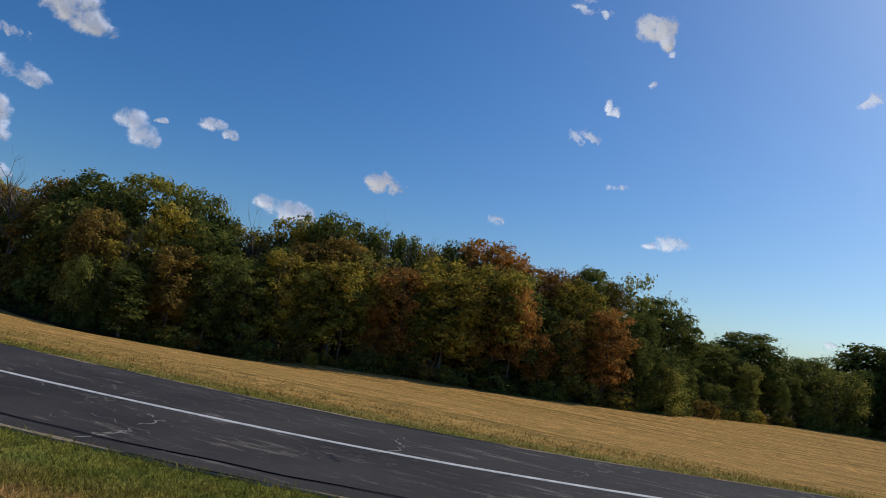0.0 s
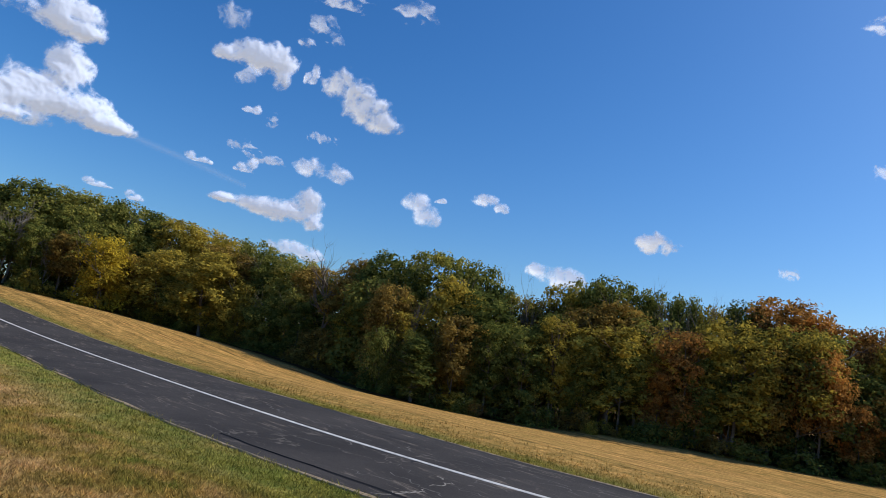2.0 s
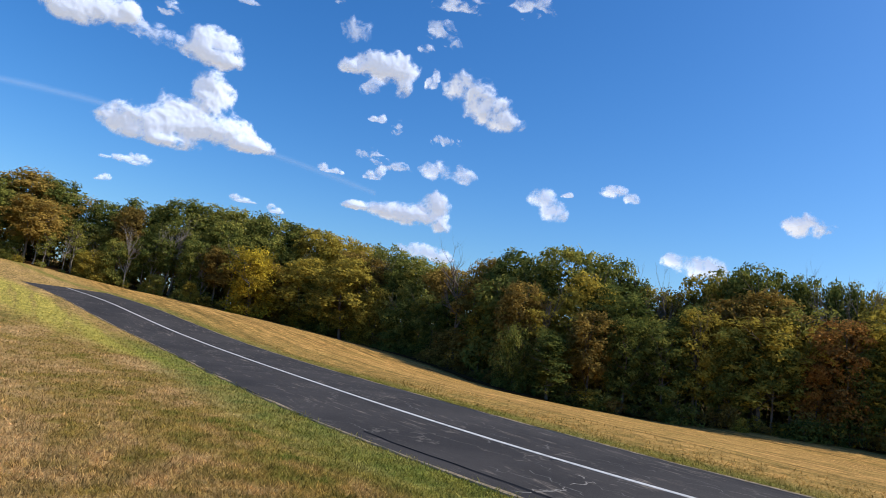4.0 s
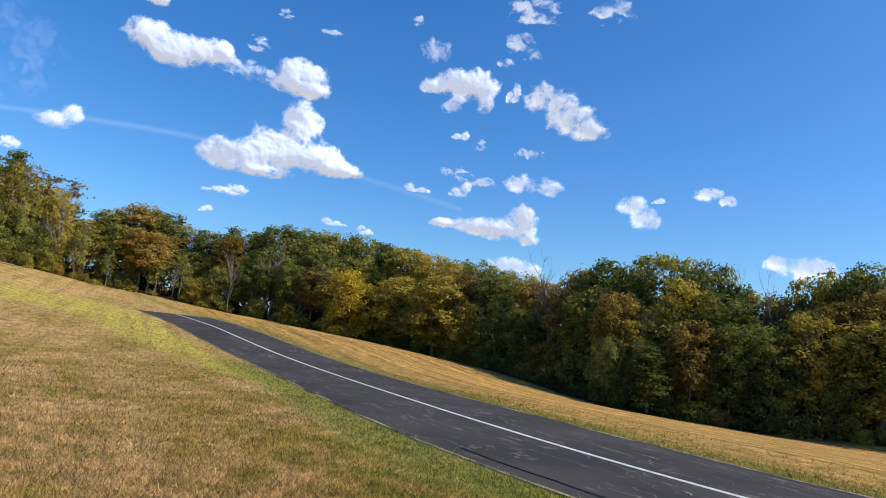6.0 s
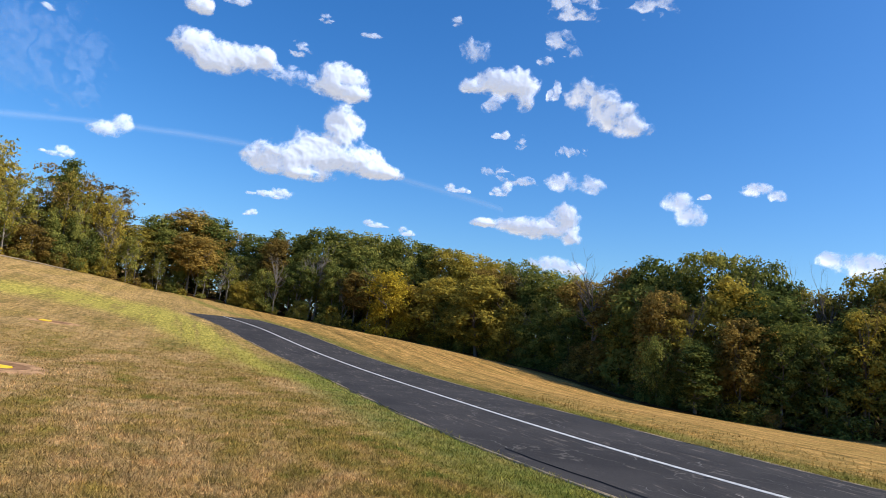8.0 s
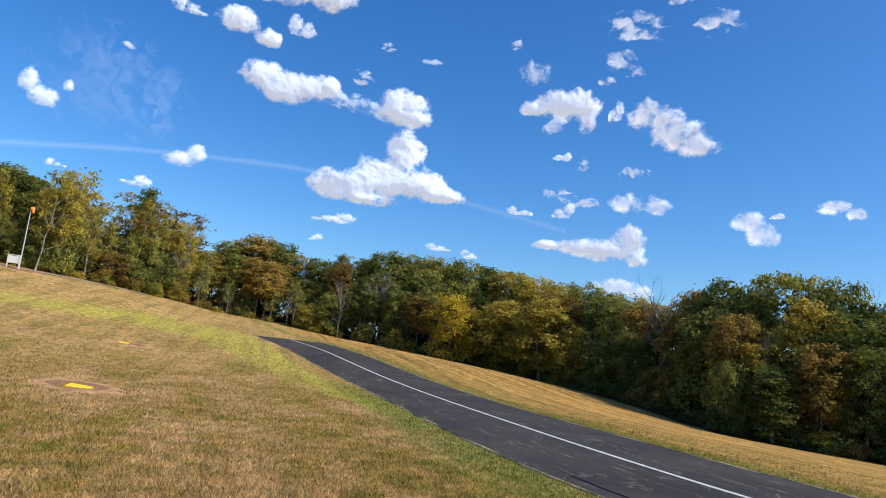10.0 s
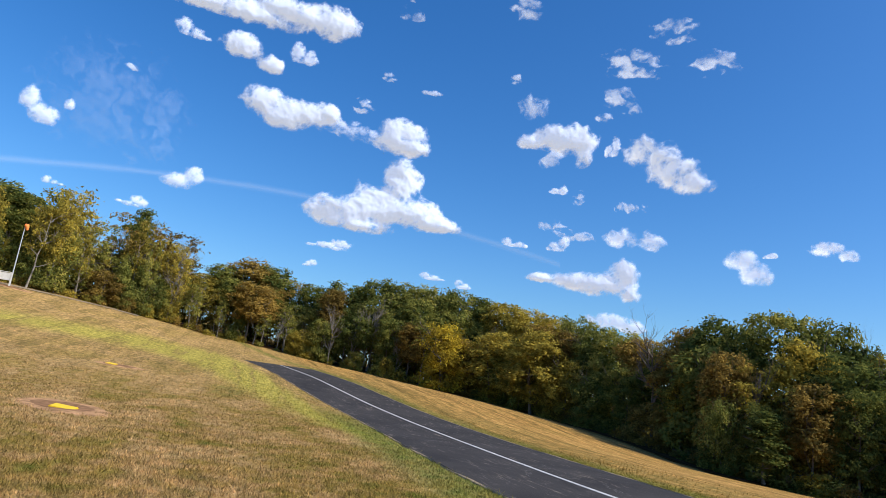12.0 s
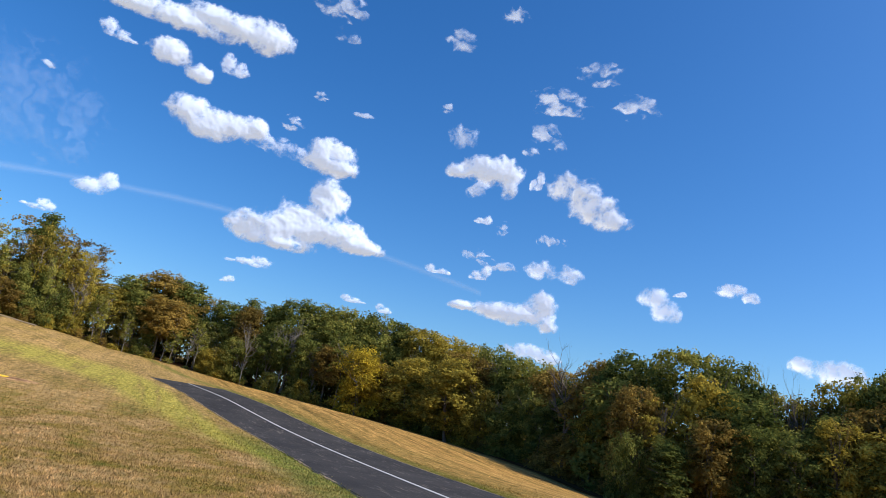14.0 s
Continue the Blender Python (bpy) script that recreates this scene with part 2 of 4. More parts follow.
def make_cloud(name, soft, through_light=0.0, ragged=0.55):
    """Sunlit cloud with an added glow that stands in for light scattered inside it; soft: thins out by its density,
    with a ragged edge.
    """
    m = bpy.data.materials.new(name)
    m.use_nodes = True
    n, l = m.node_tree.nodes, m.node_tree.links
    n.remove(n["Principled BSDF"])
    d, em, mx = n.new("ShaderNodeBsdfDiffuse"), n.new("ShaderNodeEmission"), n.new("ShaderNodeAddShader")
    tr, both = n.new("ShaderNodeBsdfTranslucent"), n.new("ShaderNodeAddShader")
    d.inputs[0].default_value = (0.42, 0.47, 0.60, 1)
    tr.inputs[0].default_value = (through_light, through_light, through_light, 1)
    l.new(d.outputs[0], both.inputs[0])
    l.new(tr.outputs[0], both.inputs[1])
    # bluish emission added to lift the cloud's shaded sides
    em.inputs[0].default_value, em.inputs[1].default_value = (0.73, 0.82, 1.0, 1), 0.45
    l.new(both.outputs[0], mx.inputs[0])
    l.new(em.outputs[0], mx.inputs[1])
    out = mx.outputs[0]
    if soft:
        at, geo = n.new("ShaderNodeAttribute"), n.new("ShaderNodeTexCoord")
        at.attribute_name = "body"
        rag = noise_node(n, l, geo.outputs["Object"], 2.6, 4, 0.6)
        v = math_node(n, l, "ADD", at.outputs["Fac"], math_node(n, l, "MULTIPLY", math_node(n, l, "SUBTRACT", rag, 0.5), ragged))
        mr = n.new("ShaderNodeMapRange")
        mr.interpolation_type = "SMOOTHSTEP"
        mr.inputs["From Min"].default_value, mr.inputs["From Max"].default_value = soft[0], soft[1]
        mr.inputs["To Max"].default_value = soft[2]
        l.new(v, mr.inputs["Value"])
        t, am = n.new("ShaderNodeBsdfTransparent"), n.new("ShaderNodeMixShader")
        l.new(mr.outputs[0], am.inputs[0])
        l.new(t.outputs[0], am.inputs[1])
        l.new(out, am.inputs[2])
        out = am.outputs[0]
    l.new(out, n["Material Output"].inputs[0])
    return m


GRASS, BLADE, ASPHALT = make_grass(), make_blade(), make_asphalt()
LINE = plain("worn_white_paint", (0.62, 0.59, 0.54), 0.7, 0.25, 5)
CRACK = plain("crack_filler", (0.16, 0.15, 0.14), 0.9, 0.3, 9)
SOIL = plain("bare_soil", (0.44, 0.25, 0.125), 0.95, 0.5, 2.2)
SOIL_DARK = plain("trodden_soil", (0.27, 0.145, 0.075), 0.95, 0.5, 3.0)
YELLOW = plain("yellow_paint", (0.85, 0.56, 0.02), 0.5, 0.06, 3)
STEEL = plain("galvanised_steel", (0.55, 0.55, 0.55), 0.45, 0.1, 6, 0.4)
WHITE = plain("white_paint", (0.55, 0.53, 0.49), 0.6, 0.1, 4)
ORANGE = plain("orange_nylon", (0.85, 0.25, 0.06), 0.7, 0.1, 6)
BARK = plain("bark", (0.17, 0.14, 0.11), 0.95, 0.4, 4)
PALE_BARK = plain("pale_bark", (0.27, 0.235, 0.20), 0.95, 0.3, 4)
LEAVES = {
    "dark": make_leaf("dark_green_leaves", (0.070, 0.092, 0.025), (0.156, 0.175, 0.042), (0.299, 0.281, 0.065)),
    "green": make_leaf("green_leaves", (0.110, 0.129, 0.032), (0.261, 0.260, 0.058), (0.446, 0.383, 0.088)),
    "olive": make_leaf("olive_leaves", (0.159, 0.141, 0.030), (0.371, 0.290, 0.052), (0.580, 0.440, 0.072)),
    "yellow": make_leaf("yellow_leaves", (0.266, 0.200, 0.030), (0.558, 0.410, 0.042), (0.740, 0.550, 0.052)),
    "orange": make_leaf("orange_leaves", (0.188, 0.108, 0.035), (0.409, 0.208, 0.057), (0.598, 0.296, 0.072)),
    "brown": make_leaf("brown_leaves", (0.147, 0.101, 0.030), (0.296, 0.199, 0.048), (0.452, 0.301, 0.072)),
}
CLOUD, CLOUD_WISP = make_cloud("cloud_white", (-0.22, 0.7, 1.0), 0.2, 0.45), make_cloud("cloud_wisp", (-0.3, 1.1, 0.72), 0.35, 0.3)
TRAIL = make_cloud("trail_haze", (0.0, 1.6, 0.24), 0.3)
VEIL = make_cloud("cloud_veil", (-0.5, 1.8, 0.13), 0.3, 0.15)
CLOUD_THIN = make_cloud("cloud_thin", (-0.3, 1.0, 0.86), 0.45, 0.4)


# ---- the lie of the land ----
def smooth(t):
    t = max(0.0, min(1.0, t))
    return t * t * (3 - 2 * t)


# along the runway: y, centre x, height
PROFILE = [(-60, 24.0, 0.0), (-30, 20.5, 0.0), (-14, 16.6, 0.0), (-8, 14.3, 0.0), (-3, 12.0, 0.0), (0, 10.5, 0.0), (3, 9.12, 0.0), (6, 8.36, 0.01), (10, 7.85, 0.02), (15, 7.74, 0.02), (20, 7.9, 0.0),
           (26, 8.12, -0.02), (32, 7.9, 0.09), (38, 7.2, 0.38), (44, 6.38, 0.8), (50, 5.5, 1.25), (56, 4.48, 1.59), (62, 3.39, 1.88), (75, 0.7, 2.7), (100, -5, 4.6), (140, -14, 7.6), (170, -20, 7.6)]


def profile_table():
    ky, kx, kz = zip(*PROFILE)
    ys = np.arange(-60, 170.01, 0.5)
    xs, zs = np.interp(ys, ky, kx), np.interp(ys, ky, kz)
    soften = np.hanning(17) / np.hanning(17).sum()
    return (ys, *(np.convolve(np.pad(v, 8, "edge"), soften, "valid") for v in (xs, zs)))


ROW_Y, ROW_X, ROW_Z = profile_table()


def on_profile(vals, y):
    k = max(0.0, min(len(vals) - 1.001, (y + 60) * 2))
    i = int(k)
    return float(vals[i] + (vals[i + 1] - vals[i]) * (k - i))


def ground_z(x, y):
    """Level by the camera, rising to the far end and the left, falling gently to the wood."""
    beyond = smooth((y - 60) / 20)
    q = on_profile(ROW_Z, y) * (1 - (0.4 * smooth((x - 11) / 25) * (1 - beyond) + (0.28 * smooth((x + 2) / 18) + 0.12 * smooth((x - 24) / 12)) * beyond))
    extra = 0.14 * min(max(0, -x - 5), 60) * smooth((y - 30) / 50) + 0.55 * smooth((y - 60) / 30) * smooth((2 - x) / 12)
    hollow = 0.42 * math.exp(-((x - 32) ** 2 + (y - 40) ** 2) / 150)
    return q + extra - hollow - 0.066 * min(max(0, x - 14.5), 23.5) + 0.2 * smooth((x - 36) / 6) * smooth((y - 15) / 10)


def turf_z(x, y):
    """The grass surface, a little uneven."""
    return ground_z(x, y) + (0.04 * noise.noise((x * 0.35, y * 0.35, 0)) if abs(x) < 90 and abs(x - runway_x(y)) > 4.2 else 0)


def runway_x(y):
    return on_profile(ROW_X, y)


HALF = 2.95
RUN_START, RUN_END = -30.0, 62.0


def part(name, bm, mat, parent=None, label=""):
    me = bpy.data.meshes.new(name)
    bm.to_mesh(me)
    bm.free()
    me.materials.append(mat)
    ob = new(name, me)
    if parent:
        ob.parent = parent
    if label:
        ob["label"] = label
    return ob


def mesh_from(name, verts, faces, mat, smooth_faces=False):
    me = bpy.data.meshes.new(name)
    me.from_pydata(verts, [], faces)
    me.materials.append(mat)
    if smooth_faces:
        me.polygons.foreach_set("use_smooth", [True] * len(me.polygons))
    me.update()
    return me


def spaced(lo, hi, near_lo, near_hi, step):
    vals = list(np.arange(near_lo, near_hi + 0.01, step))
    d, v = step, near_hi
    while v < hi:
        d *= 1.3
        v += d
        vals.append(v)
    d, v = step, near_lo
    while v > lo:
        d *= 1.3
        v -= d
        vals.insert(0, v)
    return vals


gx, gy = spaced(-3500, 3500, -30, 60, 1.0), spaced(-3500, 3500, -20, 110, 1.0)
gv = [(x, y, turf_z(x, y)) for y in gy for x in gx]
nx = len(gx)
gf = [(j * nx + i, j * nx + i + 1, (j + 1) * nx + i + 1, (j + 1) * nx + i) for j in range(len(gy) - 1) for i in range(nx - 1)]
ground_mesh = mesh_from("ground", gv, gf, GRASS, True)
ground_mesh.attributes.new("off", "FLOAT", "POINT").data.foreach_set("value", [v[0] - runway_x(v[1]) for v in gv])
ground = tagged(new("ground", ground_mesh), "mown field of dry tan and green grass", "grass field", kind="structure")


def strip(name, x_of, half, y0, y1, step, lift, depth, mat, wobble=0.0):
    """A ribbon along the runway with side skirts, following the ground."""
    verts, faces, k = [], [], 0
    ys = np.arange(y0, y1 + 0.001, step)
    for y in ys:
        c = x_of(y)
        a = c - half + wobble * noise.noise((y * 0.8, 3.1, 0)) + 0.5 * wobble * noise.noise((y * 3.1, 7.7, 0))
        b = c + half + wobble * noise.noise((y * 0.8, 9.4, 0)) + 0.5 * wobble * noise.noise((y * 3.1, 1.2, 0))
        za, zb = ground_z(a, y) + lift, ground_z(b, y) + lift
        verts += [(a - 0.02, y, za - depth), (a, y, za), ((a + b) / 2, y, (za + zb) / 2 + 0.01), (b, y, zb), (b + 0.02, y, zb - depth)]
        if k:
            for i in range(4):
                o = 5 * (k - 1) + i
                faces.append((o, o + 1, o + 6, o + 5))
        k += 1
    faces.append((0, 1, 2, 3, 4))
    faces.append(tuple(5 * (k - 1) + i for i in (4, 3, 2, 1, 0)))
    return new(name, mesh_from(name, verts, faces, mat))


runway = tagged(strip("runway", runway_x, HALF, RUN_START, RUN_END, 0.25, 0.02, 0.1, ASPHALT, 0.08),
                "dark grey weathered asphalt runway with pale scuffs", "runway", kind="structure")
line = strip("centre_line", runway_x, 0.055, RUN_START, RUN_END - 0.4, 0.5, 0.036, 0.012, LINE, 0.006)
line.parent = runway
line["label"] = "narrow white painted centre line"

RIM = plain("edge_gravel", (0.33, 0.25, 0.16), 0.95, 0.4, 7)
for side in (-1, 1):
    rim = strip("gravel_rim", lambda y: runway_x(y) + side * (HALF + 0.03 + 0.07 * noise.noise((y * 0.5, side * 4.0, 0))), 0.024, RUN_START, RUN_END, 0.2, 0.023, 0.05, RIM, 0.07)
    rim.parent = runway
    rim["label"] = "ragged pale gravel rim"

# ---- trees ----
def tube(verts, faces, pts, radii, sides=6):
    base = len(verts)
    for i, (p, r) in enumerate(zip(pts, radii)):
        d = (Vector(pts[min(i + 1, len(pts) - 1)]) - Vector(pts[max(i - 1, 0)])).normalized()
        u = d.orthogonal().normalized()
        w = d.cross(u)
        for k in range(sides):
            a = 2 * math.pi * k / sides
            q = Vector(p) + r * (math.cos(a) * u + math.sin(a) * w)
            verts.append(tuple(q))
        if i:
            for k in range(sides):
                o = base + (i - 1) * sides
                faces.append((o + k, o + (k + 1) % sides, o + sides + (k + 1) % sides, o + sides + k))


def limb(rng, verts, faces, start, direction, length, radius, depth, ends):
    """A crooked tapering branch that forks."""
    pts, radii, p, d = [start], [radius], Vector(start), Vector(direction).normalized()
    steps = 4
    for i in range(steps):
        d = (d + Vector((rng.gauss(0, 0.16), rng.gauss(0, 0.16), rng.gauss(0.06, 0.1)))).normalized()
        p = p + d * length / steps
        pts.append(tuple(p))
        radii.append(radius * (1 - 0.62 * (i + 1) / steps))
    tube(verts, faces, pts, radii, 5 if depth else 4)
    ends.append(tuple(p))
    if depth > 0:
        for _ in range(rng.choice((2, 3, 3))):
            i = rng.randint(1, steps)
            nd = (d + Vector((rng.gauss(0, 0.55), rng.gauss(0, 0.55), rng.gauss(0.15, 0.3)))).normalized()
            limb(rng, verts, faces, pts[i], nd, length * rng.uniform(0.5, 0.75), radii[i] * 0.65, depth - 1, ends)


def unit_rows(v):
    return v / np.maximum(np.linalg.norm(v, axis=1, keepdims=True), 1e-6)


def tree_meshes(seed, height, radius, base, count, leaf, droop=0.0, habit="round"):
    """Trunk with limbs, and a crown of boughs that carry many tufts of leaves with gaps between. base: where the crown begins, as a share of the height."""
    rng = random.Random(seed)
    verts, faces, ends = [], [], []
    bare = habit == "bare"
    lean = Vector((rng.gauss(0, 0.05), rng.gauss(0, 0.05), 1))
    top = 0.8 if not bare else 0.7
    n = 7
    pts = [tuple(lean * (height * top * i / n) + Vector((rng.gauss(0, 0.07), rng.gauss(0, 0.07), 0))) for i in range(n + 1)]
    r0 = (height * 0.011 + 0.03) * (1.1 if bare else 0.7 if count < 1500 else 1)
    tube(verts, faces, pts, [r0 * (1.25 if i == 0 else 1 - 0.85 * i / n) for i in range(n + 1)], 8)
    for i in range(14 if bare else 11):
        k = rng.uniform(max(base, 0.22), 0.95) * n
        p = Vector(pts[int(k)])
        a = rng.uniform(0, 2 * math.pi)
        up = rng.uniform(0.35, 1.0) if habit not in ("layered", "umbrella") else rng.uniform(0.0, 0.35)
        limb(rng, verts, faces, tuple(p), (math.cos(a), math.sin(a), up), radius * rng.uniform(0.6, 1.0) * (1.1 if bare else 1), r0 * (0.6 if bare else 0.42), 3 if bare else 2 if habit == "open" else 1, ends)
    trunk = mesh_from("trunk", verts, faces, BARK, True)
    if bare:
        return trunk, None
    boughs = []
    total = 58
    for i in range(total):
        f = (i + rng.random()) / total
        if habit == "layered":
            env = radius * (1.0 - 0.74 * f) * (0.75 + 0.35 * math.cos(f * 34))
        elif habit == "umbrella":
            f = 1 - (1 - f) ** 2
            env = radius * (0.55 + 0.45 * f) * (1 if f < 0.9 else 0.75)
        else:
            env = radius * math.sin(math.pi * (0.14 + 0.76 * f) ** 0.85) ** 0.6
        z = height * (base + (0.97 - base) * f)
        a = i * 2.4 + rng.uniform(-0.7, 0.7)
        env *= 1 + 0.42 * noise.noise((math.cos(a) * 1.3 + seed, math.sin(a) * 1.3, f * 3))
        rr = env * math.sqrt(rng.uniform(0.2, 1.0)) * 0.84
        s = radius * rng.uniform(0.2, 0.4) * (0.8 if f > 0.88 else 1)
        flat_ = {"layered": 0.34, "umbrella": 0.32}.get(habit, rng.uniform(0.6, 0.9))
        boughs.append((rr * math.cos(a), rr * math.sin(a), min(z, height - s * flat_), s, s * flat_))
    if habit == "open":
        boughs = [b for b in boughs if rng.random() < 0.45] + [(x, y, z, radius * rng.uniform(0.08, 0.17), radius * 0.1) for x, y, z in ends if rng.random() < 0.7]
    g = np.random.default_rng(seed)
    B = np.array(boughs)
    tufts = max(12, int(count / 8.4))
    per = 14
    pick = g.choice(len(B), tufts, p=B[:, 3] ** 1.6 / (B[:, 3] ** 1.6).sum())
    out = B[pick, :3] * [1, 1, 0]
    d = unit_rows(g.normal(0, 1, (tufts, 3)) + [0, 0, 0.35] + 0.55 * unit_rows(out + 1e-4))
    c = B[pick, :3] + d * np.stack([B[pick, 3], B[pick, 3], B[pick, 4]], 1) * g.uniform(0.72, 1.12, (tufts, 1))
    tone = g.random(tufts)
    size = leaf * g.uniform(0.9, 2.1, tufts)
    centre = np.repeat(c, per, 0) + g.normal(0, 1, (tufts * per, 3)) * np.repeat(size, per)[:, None] * [0.62, 0.62, 0.36]
    face = np.repeat(d * [0.8, 0.8, 0.7] + [0, 0, 0.5], per, 0) + g.normal(0, 0.4, (tufts * per, 3))
    k = leaf * g.uniform(0.5, 1.2, tufts * per)
    tone = np.repeat(tone, per)
    inner = tufts * 2
    deep = np.flatnonzero(B[:, 2] < height * 0.86)
    pick = g.choice(deep, inner)
    centre = np.vstack([centre, B[pick, :3] * [0.85, 0.85, 1] + np.clip(g.normal(0, 0.3, (inner, 3)), -0.5, 0.5) * B[pick, 3:4]])
    face = np.vstack([face, g.normal(0, 1, (inner, 3))])
    # inner leaves keep to darker tones: the crown's inner shade put into colour
    k, tone = np.concatenate([k, leaf * g.uniform(1.0, 1.7, inner)]), np.concatenate([tone, g.random(inner) * 0.4])
    centre[:, 2] -= droop * g.random(len(centre))
    low = centre[:, 2] < 0.1
    centre[low, 2] = g.uniform(0.1, 0.6, low.sum())
    face = unit_rows(face)
    u = unit_rows(np.cross(face, g.normal(0, 1, face.shape)))
    w = np.cross(face, u)
    k = k[:, None]
    tri = np.stack([centre - u * k * 0.55, centre + w * k * 0.5 + face * k * g.uniform(-0.3, 0.1, k.shape), centre + u * k * g.uniform(0.4, 0.75, k.shape) - w * k * g.uniform(0.1, 0.4, k.shape)], 1)
    crown = mesh_from("crown", tri.reshape(-1, 3).tolist(), np.arange(len(tri) * 3).reshape(-1, 3).tolist(), LEAVES["green"])
    crown.attributes.new("tuft", "FLOAT", "POINT").data.foreach_set("value", np.repeat(tone, 3))
    return trunk, crown


KINDS = {}
for kind, args in {
    "broad": [(1, 11, 2.9, 0.16, 4700, 0.29), (2, 11, 2.6, 0.2, 4400, 0.28), (3, 11, 3.2, 0.14, 5000, 0.29), (31, 11, 2.5, 0.22, 4200, 0.28), (41, 11, 2.9, 0.3, 4400, 0.29), (42, 11, 2.7, 0.26, 4200, 0.29)],
    "dome": [(51, 11, 2.9, 0.4, 4600, 0.29), (52, 11, 2.7, 0.46, 4400, 0.29), (53, 11, 3.1, 0.42, 4800, 0.29), (54, 11, 2.8, 0.5, 4400, 0.29)],
    "tall": [(4, 12, 2.6, 0.36, 4200, 0.32), (5, 12, 2.9, 0.4, 4200, 0.33), (21, 12, 2.2, 0.46, 3600, 0.32)],
    "edge": [(6, 7, 3.0, 0.02, 4700, 0.25, 0.5), (7, 7, 3.3, 0.02, 4900, 0.25, 0.7), (8, 7, 2.6, 0.02, 4300, 0.24, 0.4), (32, 7, 2.8, 0.05, 4500, 0.25, 0.3)],
    "fill": [(33, 7, 3.0, 0.02, 1200, 0.5, 0.5), (34, 7, 3.3, 0.02, 1200, 0.5, 0.5)],
    "pine": [(9, 12, 2.7, 0.22, 4200, 0.33, 0.2, "layered"), (10, 12, 2.4, 0.34, 3800, 0.32, 0.2, "layered")],
    "umbrella": [(44, 11, 3.4, 0.55, 3000, 0.27, 0.1, "umbrella"), (45, 11, 3.2, 0.6, 2800, 0.27, 0.1, "umbrella")],
    "thin": [(11, 10, 2.6, 0.3, 1500, 0.27, 0, "open"), (12, 10, 2.3, 0.25, 1300, 0.26, 0, "open"), (43, 10, 2.5, 0.35, 1700, 0.27, 0, "open")],
    "bare": [(13, 10, 2.4, 0.3, 0, 0.1, 0, "bare"), (14, 10, 2.2, 0.35, 0, 0.1, 0, "bare")],
    "shrub": [(15, 1.6, 1.1, 0.0, 600, 0.2), (16, 1.4, 1.3, 0.0, 600, 0.2), (17, 1.5, 1.0, 0.0, 420, 0.18, 0, "open")],
}.items():
    KINDS[kind] = [(a[1], a[2], *tree_meshes(*a)) for a in args]

LABELS = {"dark": "dark green leafy", "green": "green leafy", "olive": "olive green", "yellow": "golden yellow autumn",
          "orange": "rusty orange autumn", "brown": "brownish thinning autumn"}


def tree(kind, x, y, height, colour, rng, wide=1.0, spread=0.0):
    """spread: the crown's radius in metres, in place of wide."""
    h0, r0, trunk_mesh, crown_mesh = rng.choice(KINDS[kind])
    s = height / h0
    if spread:
        wide = spread / (r0 * s)
    name = "shrub" if kind == "shrub" else "tree"
    ob = new(name)
    ob.empty_display_size = 0.2
    ob.matrix_world = pose(x, y, ground_z(x, y) - 0.08, 0, 0, rng.uniform(0, 360)) @ Matrix.Diagonal((s * wide, s * wide, s, 1))
    t = new("trunk", trunk_mesh)
    t.parent = ob
    if kind == "thin" or (kind == "bare" and x < 20):
        t.material_slots[0].link = "OBJECT"
        t.material_slots[0].material = PALE_BARK
    if crown_mesh:
        c = new("crown", crown_mesh)
        c.parent = ob
        c.material_slots[0].link = "OBJECT"
        c.material_slots[0].material = LEAVES[colour]
    if kind == "bare":
        tagged(ob, "leafless grey tree with bare branches in the wood", "tree", "trees of the wood")
    elif kind == "shrub":
        tagged(ob, f"low {LABELS[colour]} shrub at the wood's edge", "shrub", "shrubs at the wood's edge")
    else:
        what = {"pine": "tall pine", "tall": "tall slender tree", "edge": "bushy tree leafed to the ground", "fill": "bushy tree leafed to the ground", "thin": "sparse tree with bare twigs", "umbrella": "flat-topped spreading tree", "broad": "broad-crowned tree", "dome": "tall round-crowned tree"}[kind]
        tagged(ob, f"{LABELS[colour]} {what} in the wood", "tree", "trees of the wood")
    return ob


def lerp(table, v):
    for (a, p), (b, q) in zip(table, table[1:]):
        if v <= b:
            return p + (q - p) * max(0, (v - a)) / (b - a)
    return table[-1][1]


# the wood's edge: bearing and distance
EDGE = [(-40, 62), (-25, 78), (-17, 86), (-10, 92), (0, 95), (4, 92), (8, 88), (11, 86), (15, 84), (20, 81), (25, 75), (30, 66), (35, 57), (40, 50), (45, 49), (55, 49.5), (65, 50.5), (75, 53), (82, 57), (86, 64), (90, 71), (95, 80), (99, 86), (115, 80), (140, 75)]
# the crowns that make the skyline, stretch by stretch: bearing, angle of the top, half width in degrees, kind and colour
SKYLINE = []
SKYLINE += [(-27, 10.3, 1.6, "dome olive"), (-24, 10.5, 1.6, "dome green"), (-21, 10.6, 1.5, "dome olive"), (-18.8, 10.2, 1.4, "dome dark"), (-17.3, 9.7, 1.2, "dome dark"), (-15.9, 10.2, 1.2, "thin green"), (-14.1, 10.6, 1.2, "thin olive"),
            (-12.3, 9.0, 1.0, "bare brown"), (-11.2, 9.3, 1.0, "bare brown"), (-10.0, 10.0, 1.1, "thin brown"), (-9.1, 10.6, 0.8, "pine dark"), (-7.6, 9.2, 1.2, "thin brown"), (-6.0, 9.0, 1.1, "thin brown"), (-5.1, 8.7, 0.8, "bare brown"), (-3.6, 6.4, 1.1, "dome olive")]
